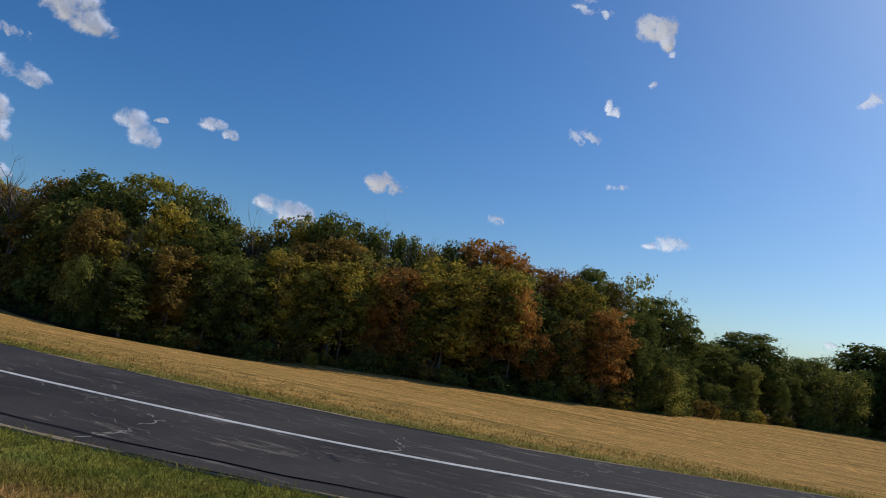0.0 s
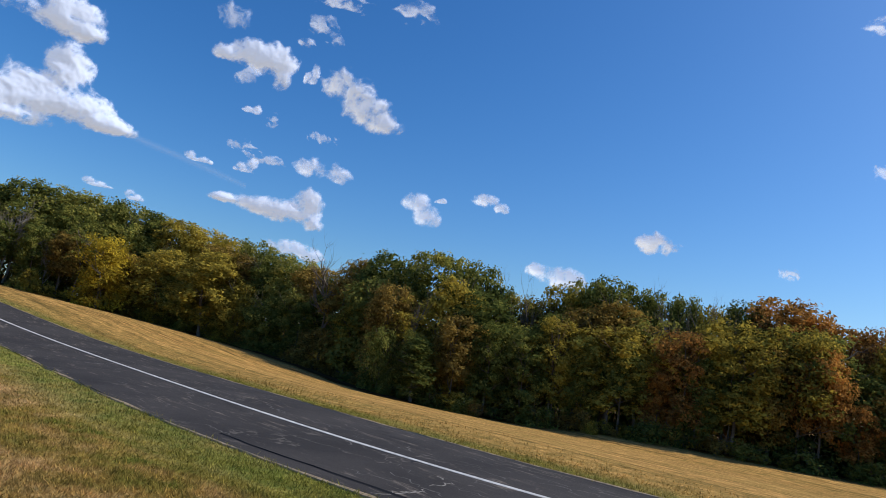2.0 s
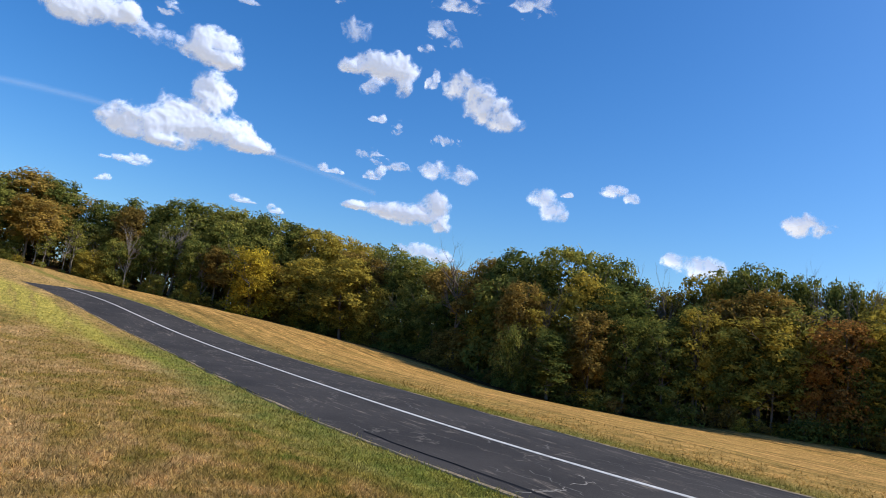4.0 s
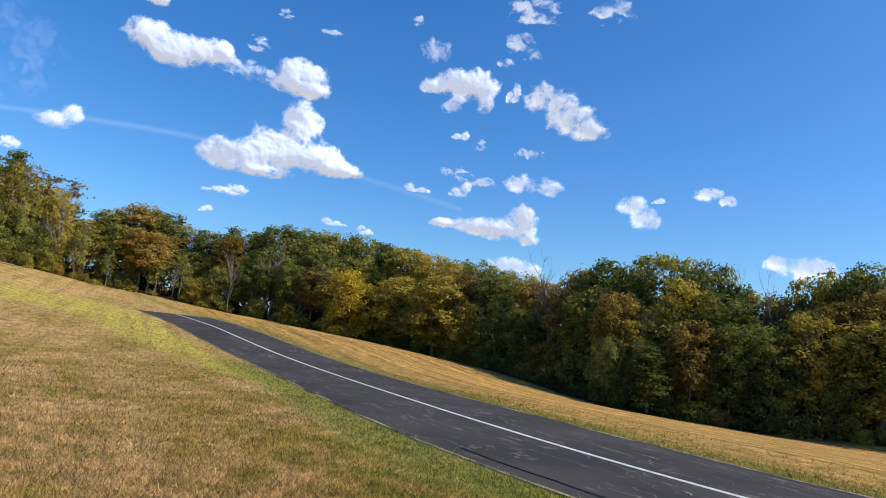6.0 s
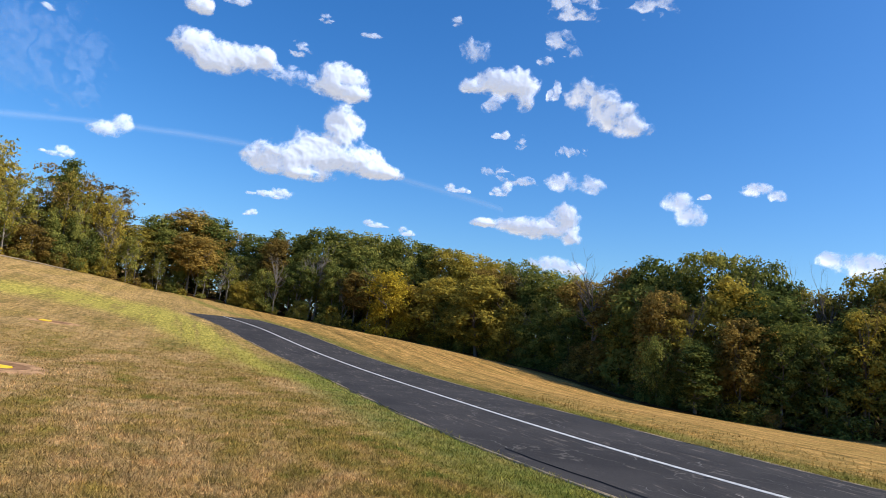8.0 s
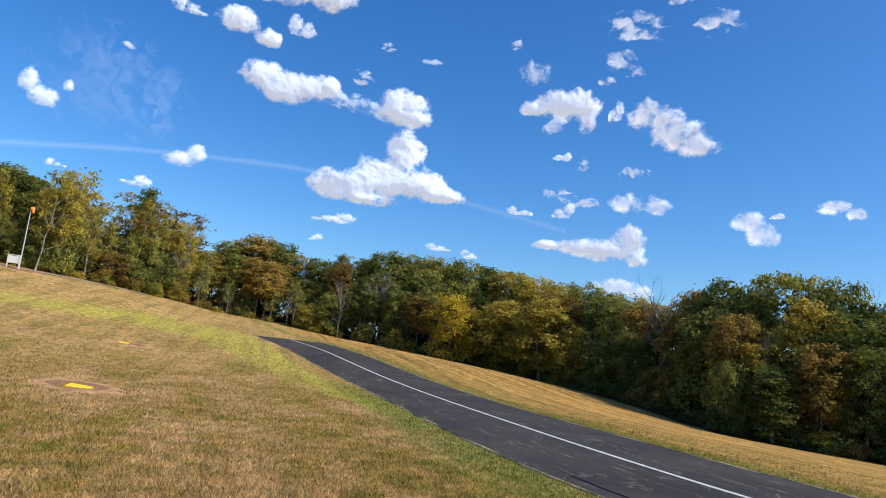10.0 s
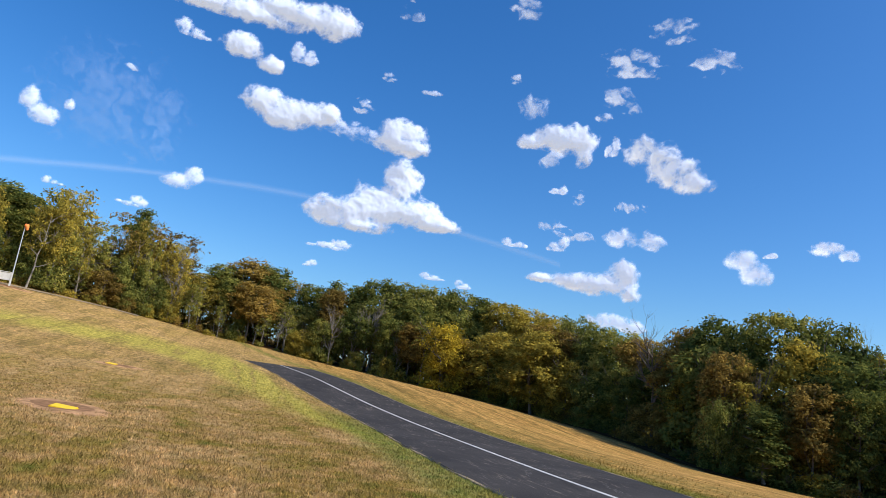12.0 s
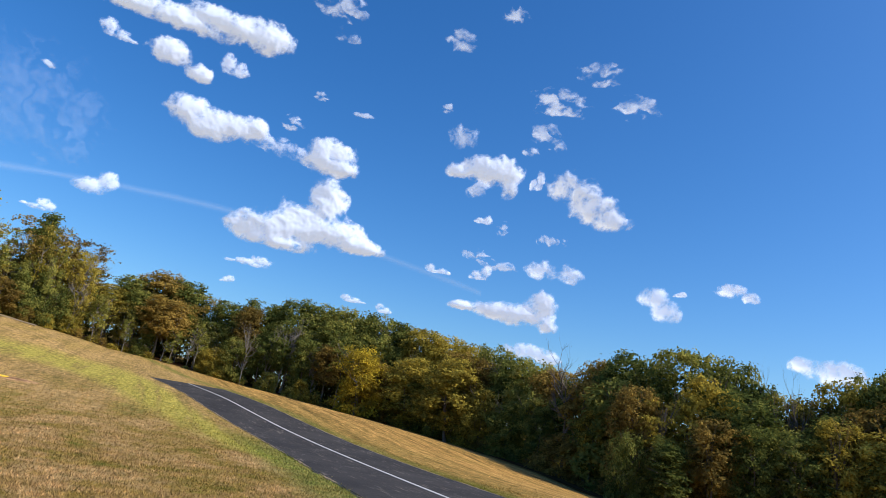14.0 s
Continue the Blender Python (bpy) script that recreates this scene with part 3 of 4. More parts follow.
SKYLINE += [(-2.2, 7.4, 1.0, "dome dark"), (-0.3, 8.2, 1.3, "dome brown"), (1.6, 7.9, 1.1, "dome dark"), (3.2, 7.1, 0.9, "thin brown"), (4.9, 7.0, 0.9, "dome dark"), (6.6, 7.7, 0.8, "pine dark"), (8.6, 7.7, 1.0, "pine green"), (10.3, 8.4, 1.1, "dome dark"),
            (12.1, 8.2, 1.1, "dome green"), (13.9, 8.3, 1.1, "dome green"), (15.6, 8.3, 1.0, "dome green"), (17.2, 8.3, 1.1, "dome green"), (19.0, 8.1, 1.0, "pine green"), (20.8, 7.8, 1.1, "dome olive"), (22.7, 7.5, 1.2, "dome olive"), (24.6, 7.2, 1.1, "dome olive")]
SKYLINE += [(26.9, 7.4, 0.9, "dome green"), (28.8, 6.9, 1.2, "dome green"), (30.6, 6.7, 1.2, "dome green"), (32.3, 6.2, 1.2, "dome brown"), (34.0, 5.7, 1.0, "dome dark"), (35.6, 7.4, 1.0, "dome brown"), (37.4, 8.3, 1.4, "dome dark"), (39.5, 7.7, 1.1, "dome dark"),
            (42.0, 9.1, 1.7, "umbrella green"), (45.5, 8.8, 1.3, "dome dark"), (47.4, 7.3, 1.1, "dome dark"), (49.2, 6.6, 1.3, "dome olive"), (51.2, 6.3, 1.1, "dome brown"), (53.0, 8.0, 1.2, "dome olive"), (54.8, 8.6, 1.2, "dome dark")]
SKYLINE += [(56.6, 9.0, 1.4, "dome dark"), (58.8, 8.4, 1.1, "dome dark"), (60.7, 8.3, 1.0, "dome dark"), (62.4, 8.2, 0.9, "dome dark"), (64.6, 7.6, 1.2, "dome olive"), (66.6, 8.2, 1.2, "dome dark"), (69.3, 8.7, 1.8, "dome orange"), (71.4, 8.0, 1.0, "dome orange"),
            (73.6, 7.1, 1.2, "dome orange"), (75.7, 7.2, 1.2, "dome orange"), (77.9, 7.7, 1.1, "dome dark"), (79.4, 6.6, 1.0, "dome brown"), (81.4, 7.4, 1.0, "thin green"), (83.2, 6.0, 1.0, "dome dark"), (84.8, 6.2, 0.6, "thin green")]
SKYLINE += [(86.8, 3.0, 1.2, "dome dark"), (88.5, 2.8, 1.2, "dome dark"), (90.3, 4.1, 1.3, "dome dark"), (92.6, 2.7, 1.1, "dome dark"), (94.4, 2.8, 1.0, "dome green"), (95.7, 3.0, 0.7, "thin dark"), (98.3, 4.2, 1.4, "dome dark"),
            (101, 4.3, 1.6, "dome dark"), (105, 4.5, 1.8, "dome green"), (109, 4.5, 1.8, "dome dark"), (113, 4.7, 1.8, "dome dark"), (118, 5.0, 1.8, "dome green"), (123, 5.2, 1.8, "dome dark")]


def skyline(az):
    """The angle of the tree tops at a bearing."""
    return lerp([q[:2] for q in SKYLINE], az)


COLOURS = [(-12, "olive green green dark"), (-5, "olive green dark brown"), (3, "olive brown olive green"), (10, "green brown olive dark"), (14, "green dark brown"), (24, "green green dark brown"), (36, "dark green olive brown"), (46, "dark dark brown dark olive"),
           (50, "dark olive green dark brown"), (60, "olive green dark brown"), (66, "olive orange brown dark"), (80, "dark orange dark brown olive"), (90, "dark dark green"), (400, "dark green")]


def colour_at(az, rng):
    return rng.choice(next(c for a, c in COLOURS if az <= a).split())


LITTER_SHADE = plain("litter_and_shade", (0.075, 0.040, 0.016), 0.95, 0.45, 2.5)
fv, ff, rings = [], [], (0.3, 2.0, 4.0, 6.5, 10.0, 16.0, 25.0, 70.0)
for k in range(341):
    az = -38 + k / 2
    for i, off in enumerate(rings):
        # between bearings 24 and 44 the dark litter runs out as painted tree shade
        d = lerp(EDGE, az) + off + 0.5 * noise.noise((az * 0.6, 0, 2)) - 5.0 * smooth((az - 24) / 4) * smooth((44 - az) / 7) * max(0, 1 - i / 3)
        x, y = d * math.sin(radians(az)), d * math.cos(radians(az))
        fv.append((x, y, ground_z(x, y) + (0.12 if i else 0.07)))
        if k and i:
            o = (k - 1) * len(rings) + i
            ff.append((o - 1, o, o + len(rings), o + len(rings) - 1))
tagged(new("forest_floor", mesh_from("forest_floor", fv, ff, LITTER_SHADE, True)), "dark brown leaf litter under the trees, run out as painted shade at the wood's edge", "forest floor", kind="structure")

rng = random.Random(5)
for az, top, half, what in SKYLINE:
    kind, colour = what.split()
    d = lerp(EDGE, az) + 7.5
    x, y = d * math.sin(radians(az)), d * math.cos(radians(az))
    tree(kind, x, y, EYE + d * math.tan(radians(top)) - ground_z(x, y), colour, rng, spread=1.9 * d * math.tan(radians(half)))
for row, (back, low, high, kinds, step) in enumerate([
    (1.0, 0.38, 0.66, "edge edge edge broad thin", 2.6),
    (4.0, 0.68, 0.92, "broad tall edge thin broad", 2.7),
    (10.5, 0.5, 0.65, "fill", 3.6),
]):
    az = -36.0 if row < 2 else -28.0
    while az < (128 if row < 2 else 106):
        d = lerp(EDGE, az) + back + rng.uniform(-0.8, 0.8)
        x, y = d * math.sin(radians(az)), d * math.cos(radians(az))
        full = EYE + d * math.tan(radians(skyline(az))) - ground_z(x, y)
        kind = rng.choice(kinds.split())
        if row < 2 and -6 < az < 15 and rng.random() < 0.5:
            kind = rng.choice(["tall", "thin", "thin"])
        if row == 1 and az < -4 and rng.random() < 0.65:
            kind = "thin"
        if row == 0 and az > 28 and kind in ("thin", "edge"):
            kind = rng.choice(["broad", "broad", "edge"] if az < 42 or az > 82 else ["broad", "broad", "broad", "edge", "dome"])
        hgt = full * rng.uniform(low, high) * (1.25 if row == 0 and az > 36 else 1)
        tree(kind, x, y, max(2.5, hgt), colour_at(az, rng), rng, rng.uniform(0.85, 1.15) * (1.3 if kind == "edge" and hgt < 5 else 1.1 if row == 1 and az > 3 else 1))
        az += math.degrees(step * rng.uniform(0.75, 1.25) / d) * (1 if -25 < az < 102 else 1.8)
# slender bare trunks before the wood's far end
for k in range(26):
    az = -19 + 44 * (k + rng.uniform(-0.4, 0.4)) / 26
    d = lerp(EDGE, az) + rng.uniform(-0.3, 2.0)
    x, y = d * math.sin(radians(az)), d * math.cos(radians(az))
    full = EYE + d * math.tan(radians(skyline(az))) - ground_z(x, y)
    tree("bare" if rng.random() < (0.6 if az > -4 else 0.2) else "thin", x, y, full * rng.uniform(0.45, 0.95), rng.choice(("olive", "olive", "green")), rng, rng.uniform(0.5, 0.8))
# shrubs and weeds along the foot of the wood
az = -30.0
while az < 110:
    d = lerp(EDGE, az) + rng.uniform(-0.7, 0.7)
    tall = rng.uniform(0.6, 1.5) if az > 14 else rng.choice((0.5, 0.7, 0.9, 1.2, 2.2)) * rng.uniform(0.8, 1.2)
    tree("shrub" if tall < 1.7 else "edge", d * math.sin(radians(az)), d * math.cos(radians(az)), tall, rng.choice(["olive", "green", "brown", "dark"] if az > 16 else ["olive", "brown", "green", "olive"]), rng, rng.uniform(0.9, 1.4))
    az += math.degrees(rng.uniform(0.7, 1.5) / d) * (1 if az > 14 else rng.uniform(0.8, 2.0))


def at_bearing(az, d):
    return d * math.sin(radians(az)), d * math.cos(radians(az))


# trees that stand out singly: bearing, distance, angle of the top, crown's half width in degrees
for kind, az, d, top, half, colour in [
    ("edge", 16.2, 81.5, 5.6, 2.1, "yellow"), ("broad", 23.8, 75, 5.9, 2.6, "olive"), ("broad", 20.4, 80, 5.4, 2.4, "olive"), ("dome", 0.2, 95.5, 6.4, 2.0, "brown"), ("bare", 33.4, 62, 9.4, 1.9, "brown"), ("bare", 48.6, 55, 9.8, 1.2, "brown"), ("bare", 50.2, 55, 9.6, 1.1, "brown"),
    ("bare", -6.0, 94, 9.8, 1.2, "brown"), ("bare", -12.6, 94, 10.2, 1.2, "brown"), ("bare", 61.5, 55, 10.4, 1.3, "brown"), ("bare", 63.6, 55, 10.0, 1.3, "brown"), ("bare", 65.0, 55, 9.4, 1.1, "brown"), ("bare", 40.4, 52.5, 6.8, 1.3, "brown"), ("bare", 52.8, 50.5, 6.6, 0.9, "brown"),
    ("pine", 41.4, 49.0, 1.9, 2.0, "dark"), ("edge", 38.4, 50.8, 2.4, 1.8, "dark"), ("edge", 84.0, 60.0, 1.0, 2.2, "green"), ("broad", 62.4, 51.5, 5.6, 2.3, "orange"), ("broad", 57.2, 51.2, 5.4, 3.0, "olive"), ("broad", 66.5, 52, 6.0, 3.0, "olive"), ("dome", 70.6, 53.5, 6.8, 3.2, "olive")]:
    x, y = at_bearing(az, d)
    tree(kind, x, y, EYE + d * math.tan(radians(top)) - ground_z(x, y), colour, rng, spread=d * math.tan(radians(half)))
# two pale slender trees that lean out of the wood's edge
for az, d, top, tilt in ((-15.7, 85.5, 10.2, 8), (-14.6, 88, 10.6, 5)):
    x, y = at_bearing(az, d)
    leaner = tree("thin", x, y, EYE + d * math.tan(radians(top)) - ground_z(x, y), "olive", rng, 0.75)
    leaner.matrix_world = Matrix.Translation((x, y, ground_z(x, y) - 0.1)) @ Matrix.Rotation(radians(tilt), 4, "Y") @ Matrix.Translation((-x, -y, -ground_z(x, y) + 0.1)) @ leaner.matrix_world

# ---- clouds ----
FAR = 4300.0


def fbm(u, v, seed, octaves, gain, billow=False):
    total, amp, f = 0.0, 1.0, 1.0
    for _ in range(octaves):
        k = noise.noise((u * f + seed, v * f - seed * 0.7, seed * 0.31))
        total += amp * (0.35 - 1.6 * abs(k) if billow else k)
        amp *= gain
        f *= 2.05
    return total


def shell(name, dens, us, vs, level, deep, bumps, mat):
    """A lens of cloud wherever the density lies over level: its face bulges with the density and carries billows."""
    nu, nv = len(us), len(vs)
    gv_, gu_ = np.gradient(dens, vs, us)
    inside = dens > level
    verts, index, faces, held = [], {}, [], []

    def vert(i, j):
        key = (i, j)
        if key not in index:
            u, v, d = us[i], vs[j], dens[j, i] - level
            if d <= 0:
                g2 = gu_[j, i] ** 2 + gv_[j, i] ** 2 + 1e-6
                lim = us[1] - us[0]
                u += max(-lim, min(lim, -d * gu_[j, i] / g2))
                v += max(-lim, min(lim, -d * gv_[j, i] / g2))
                t = 0.0
            else:
                t = deep * math.sqrt(min(d, 0.12) / 0.12) * max(0.05, bumps[j, i])
            index[key] = len(verts)
            verts.append((u, -t, v))
            held.append(max(dens[j, i], level))
        return index[key]

    for j in range(nv - 1):
        for i in range(nu - 1):
            if inside[j, i] or inside[j, i + 1] or inside[j + 1, i] or inside[j + 1, i + 1]:
                faces.append([vert(i, j), vert(i + 1, j), vert(i + 1, j + 1), vert(i, j + 1)])
    if not faces:
        return None
    me = mesh_from(name, verts, faces, mat, True)
    me.attributes.new("body", "FLOAT", "POINT").data.foreach_set("value", held)
    return me


cloud_rng = random.Random(11)


def cloud(style, *lobes):
    """A cloud from lobes given as bearing, height angle, half width and half height in degrees, far off in the sky."""
    az0, el0 = lobes[0][:2]
    if len(lobes) == 1 and style == "cumulus":
        (_, _, ra, re), side, q = lobes[0], cloud_rng.choice((-1, 1)), cloud_rng.uniform
        lobes = [(az0 - side * ra * q(0.2, 0.45), el0 + re * q(0.0, 0.25), ra * q(0.45, 0.65), re * q(0.75, 0.95)),
                 (az0 + side * ra * q(0.25, 0.45), el0 - re * q(0.1, 0.3), ra * q(0.45, 0.6), re * q(0.5, 0.7)),
                 (az0 + side * ra * q(0.75, 0.95), el0 - re * q(0.1, 0.5), ra * q(0.2, 0.35), re * q(0.25, 0.4)),
                 (az0 + side * ra * q(-0.2, 0.2), el0 - re * q(0.3, 0.5), ra * q(0.5, 0.8), re * q(0.3, 0.4))]
    flat = math.cos(radians(el0))
    seed = cloud_rng.uniform(0, 90)
    small = [min(q[2], q[3]) for q in lobes]
    m = max(small)
    lean, loose = cloud_rng.uniform(-1.0, 0.2), 0.6 if m < 1.0 else 0.46
    cl, sl = math.cos(lean), math.sin(lean)
    parts = [((az - az0) * flat, el - el0, ra * 0.98, re * 1.02) for az, el, ra, re in lobes]
    pad = 0.8 * m
    cell = min(0.085, max(0.05, m / 9))
    us = np.arange(min(q[0] - q[2] for q in parts) - pad, max(q[0] + q[2] for q in parts) + pad, cell)
    vs = np.arange(min(q[1] - q[3] for q in parts) - pad, max(q[1] + q[3] for q in parts) + pad, cell)
    dens, bumps = np.zeros((len(vs), len(us))), np.zeros((len(vs), len(us)))
    f = 0.95 / max(0.45, min(m, 1.3))
    for j, v in enumerate(vs):
        for i, u in enumerate(us):
            acc = 0.0
            for cu, cv, a, b in parts:
                dv = (v - cv) / (b * (0.82 if v < cv else 1.0))
                acc += math.exp(3.5 * (1 - ((u - cu) / a) ** 2 - dv * dv))
            base = math.log(acc + 1e-9) / 3.5
            if base < -1.2:
                dens[j, i] = base
                continue
            if style == "cumulus":
                dens[j, i] = base - 0.04 + 0.48 * fbm(u * f, v * f, seed, 6, 0.6, True) + loose * fbm(u * f * 0.8, v * f * 0.8, seed + 7, 5, 0.6)
            else:
                wu = u + 0.45 * m * fbm(u * f * 0.8, v * f * 0.8, seed + 3, 3, 0.5)
                wv = v + 0.45 * m * fbm(u * f * 0.8, v * f * 0.8, seed + 5, 3, 0.5)
                dens[j, i] = 0.75 * base + 1.25 * fbm((wu * cl + wv * sl) * f * 0.7, (wv * cl - wu * sl) * f * 1.35, seed, 6, 0.56) - 0.12
            full = max(0.0, base + 0.5 + 0.24 * fbm(u * f * 0.8, v * f * 0.8, seed, 3, 0.45, True))
            bumps[j, i] = math.sqrt(full)
    ob = new("cloud")
    far = min(4200.0, 430.0 / math.sin(radians(el0)))
    unit = far * radians(1)
    e, z = radians(el0), radians(az0)
    ob.matrix_world = pose(far * math.cos(e) * math.sin(z), far * math.cos(e) * math.cos(z), EYE + far * math.sin(e), el0, 0, -az0) @ Matrix.Scale(unit, 4)
    tagged(ob, "white puffy cumulus cloud with a flat grey base" if style == "cumulus" else "thin ragged white wisp of cloud" if style == "wispy" else "faint white veil of high cloud", "cloud", "clouds in the sky", "structure")
    levels = (("billow", -0.6, CLOUD, 1.0),) if style == "cumulus" and m > 1.0 else (("billow", -0.6, CLOUD_THIN, 0.85),) if style == "cumulus" else (("wisp", -0.4, CLOUD_WISP if style == "wispy" else VEIL, 0.5),)
    for nm, level, mat, deep in levels:
        me = shell(nm, dens, us, vs, level, deep * m, bumps, mat)
        if me:
            new(nm, me).parent = ob
    return ob


cloud('cumulus', (6.1, 13.4, 3.34, 1.49), (8.6, 14.1, 2.89, 1.87), (10.4, 16.5, 1.75, 2.23), (11.3, 14.2, 2.91, 1.55), (13.9, 13.6, 2.14, 0.80), (7.4, 12.5, 2.87, 0.70))
cloud('cumulus', (-2.3, 20.9, 1.65, 1.20), (-0.3, 20.1, 1.95, 1.31), (1.9, 20.6, 2.28, 1.14), (3.4, 21.1, 0.96, 0.88))
cloud('wispy', (5.7, 19.8, 2.0, 0.8), (4.4, 20.2, 0.8, 0.5))
cloud('cumulus', (9.9, 20.1, 2.26, 1.54), (11.2, 19.5, 1.28, 0.82))
cloud('cumulus', (23.8, 21.6, 2.42, 1.17), (25.0, 21.6, 1.93, 1.35), (26.1, 20.3, 0.86, 1.17), (21.4, 21.2, 1.2, 0.7))
cloud('wispy', (23.2, 20.2, 0.9, 1.0))
cloud('cumulus', (31.7, 21.0, 2.01, 1.50), (33.4, 19.6, 2.32, 1.50), (35.2, 18.7, 1.75, 1.05))
cloud('cumulus', (28.5, 21.2, 0.66, 0.94))
cloud('cumulus', (30.1, 14.0, 1.64, 0.83), (32.2, 13.9, 1.17, 0.86))
cloud('cumulus', (26.4, 10.2, 2.13, 0.84), (28.5, 10.1, 2.10, 1.11), (30.3, 11.2, 1.18, 1.20), (30.9, 9.5, 0.90, 0.92), (23.5, 10.2, 1.23, 0.42))
cloud('cumulus', (29.4, 7.2, 1.98, 0.65), (31.2, 6.9, 1.07, 0.60))
cloud('cumulus', (39.1, 12.9, 1.15, 0.83), (40.2, 11.8, 1.21, 1.00))
cloud('cumulus', (45.0, 13.9, 1.12, 0.54), (46.4, 13.4, 0.73, 0.45))
cloud('cumulus', (24.8, 13.0, 1.04, 0.65))
cloud('cumulus', (5.9, 10.5, 2.07, 0.51))
cloud('cumulus', (-10.1, 10.8, 1.19, 0.51))
cloud('cumulus', (-7.4, 13.1, 1.2, 0.62), (-6.3, 13.7, 0.75, 0.85))
cloud('cumulus', (-18.5, 16.3, 0.62, 0.92), (-17.4, 15.4, 1.06, 0.78), (-16.0, 16.6, 0.37, 0.47))
cloud('cumulus', (24.3, 17.5, 0.82, 0.46))
cloud('cumulus', (20.9, 12.8, 1.06, 0.47))
cloud('cumulus', (14.2, 9.1, 1.06, 0.38))
cloud('cumulus', (16.9, 8.8, 0.82, 0.43))
cloud('cumulus', (-15.9, 11.0, 0.78, 0.40))
cloud('cumulus', (4.1, 8.7, 0.60, 0.37))
cloud('cumulus', (41.2, 13.3, 0.52, 0.30))
cloud('cumulus', (-6.9, 27.1, 6.17, 0.98), (-1.1, 28.1, 3.16, 1.00), (2.2, 28.2, 2.21, 1.45))
cloud('cumulus', (-9.0, 24.5, 1.61, 0.70))
cloud('cumulus', (-4.7, 24.5, 1.59, 1.02), (-2.1, 23.7, 1.04, 0.78))
cloud('cumulus', (0.5, 25.0, 1.27, 0.95))
cloud('cumulus', (59.8, 12.0, 1.64, 1.03), (58.8, 12.1, 1.05, 0.52))
cloud('cumulus', (80.6, 26.7, 1.66, 1.17), (81.8, 25.7, 0.55, 0.75))
cloud('cumulus', (77.8, 20.5, 0.79, 0.76))
cloud('cumulus', (83.7, 10.2, 1.46, 0.77), (82.2, 9.9, 0.70, 0.32))
cloud('cumulus', (52.5, 8.3, 1.92, 0.91), (50.2, 8.8, 1.08, 0.64))
cloud('veil', (-13.2, 17.6, 4.2, 3.6), (-11.0, 15.6, 2.6, 1.6))
cloud('wispy', (21.2, 23.9, 1.19, 0.97))
cloud('wispy', (28.8, 25.2, 1.24, 0.77), (29.8, 24.2, 0.66, 0.60))
cloud('wispy', (29.2, 28.2, 1.72, 0.66), (29.8, 27.3, 2.09, 0.67))
cloud('wispy', (36.3, 27.8, 1.61, 0.89))
cloud('wispy', (30.2, 16.5, 1.19, 0.41))
cloud('wispy', (24.1, 14.5, 0.95, 0.47))
cloud('wispy', (25.9, 13.9, 1.60, 0.42))
cloud('wispy', (26.0, 17.0, 0.43, 0.64))
cloud('wispy', (6.2, 22.1, 0.78, 0.53))
cloud('wispy', (12.1, 24.1, 0.90, 0.26))
cloud('wispy', (8.1, 24.8, 0.50, 0.35))
cloud('wispy', (-12.5, 20.6, 0.48, 0.28))
cloud('wispy', (19.5, 26.1, 0.50, 0.35))
cloud('wispy', (27.5, 23.6, 0.58, 0.35))
cloud('wispy', (32.8, 30.2, 1.59, 0.8))
cloud('wispy', (8.0, 31.9, 1.98, 0.92), (9.1, 29.9, 0.98, 0.51))
cloud('wispy', (19.8, 31.4, 1.14, 1.08))
cloud('wispy', (24.4, 34.1, 0.98, 0.59))
cloud('wispy', (74.7, 28.1, 1.08, 0.72))
cloud('wispy', (76.5, 27.7, 0.45, 0.4))
cloud('wispy', (75.8, 18.1, 1.11, 0.69))
cloud('wispy', (79.3, 14.3, 1.05, 0.25))
cloud('wispy', (69.3, 10.5, 0.87, 0.46))
cloud('wispy', (80.9, 22.6, 0.29, 0.4))
cloud('wispy', (82.3, 24.8, 0.31, 0.27))
cloud('wispy', (96.8, 21.3, 0.84, 0.58))
cloud('cumulus', (95.6, 3.8, 0.6, 0.29))

# an old condensation trail, spread thin across the sky
tv, tf = [], []
for k in range(61):
    az = -24 + 49 * k / 60
    el = 14.05 - 0.0052 * (az - 2.5) ** 2 + 0.05 * noise.noise((az * 0.4, 0, 5))
    w = 0.4 * (1 + 0.5 * noise.noise((az * 0.35, 2, 5)))
    for off, dep in ((-w, 0), (0, 0.15), (w, 0)):
        e, z, r = radians(el + off), radians(az), FAR - dep * 70
        tv.append((r * math.cos(e) * math.sin(z), r * math.cos(e) * math.cos(z), EYE + r * math.sin(e)))
    if k:
        o = 3 * (k - 1)
        tf += [(o, o + 3, o + 4, o + 1), (o + 1, o + 4, o + 5, o + 2)]
trail_mesh = mesh_from("condensation_trail", tv, tf, TRAIL, True)
trail_mesh.attributes.new("body", "FLOAT", "POINT").data.foreach_set("value", [0.0, 1.0, 0.0] * 61)
tagged(new("condensation_trail", trail_mesh), "faint white condensation trail across the blue sky", "cloud", kind="structure")

# ---- small things on the field ----
def box_bm(bm, cx, cy, cz, sx, sy, sz, bevel=0.0):
    made = bmesh.ops.create_cube(bm, size=1, matrix=Matrix.Translation((cx, cy, cz)) @ Matrix.Diagonal((sx, sy, sz, 1)))
    if bevel:
        edges = list({e for v in made["verts"] for e in v.link_edges})
        bmesh.ops.bevel(bm, geom=edges, offset=bevel, segments=2, affect="EDGES")


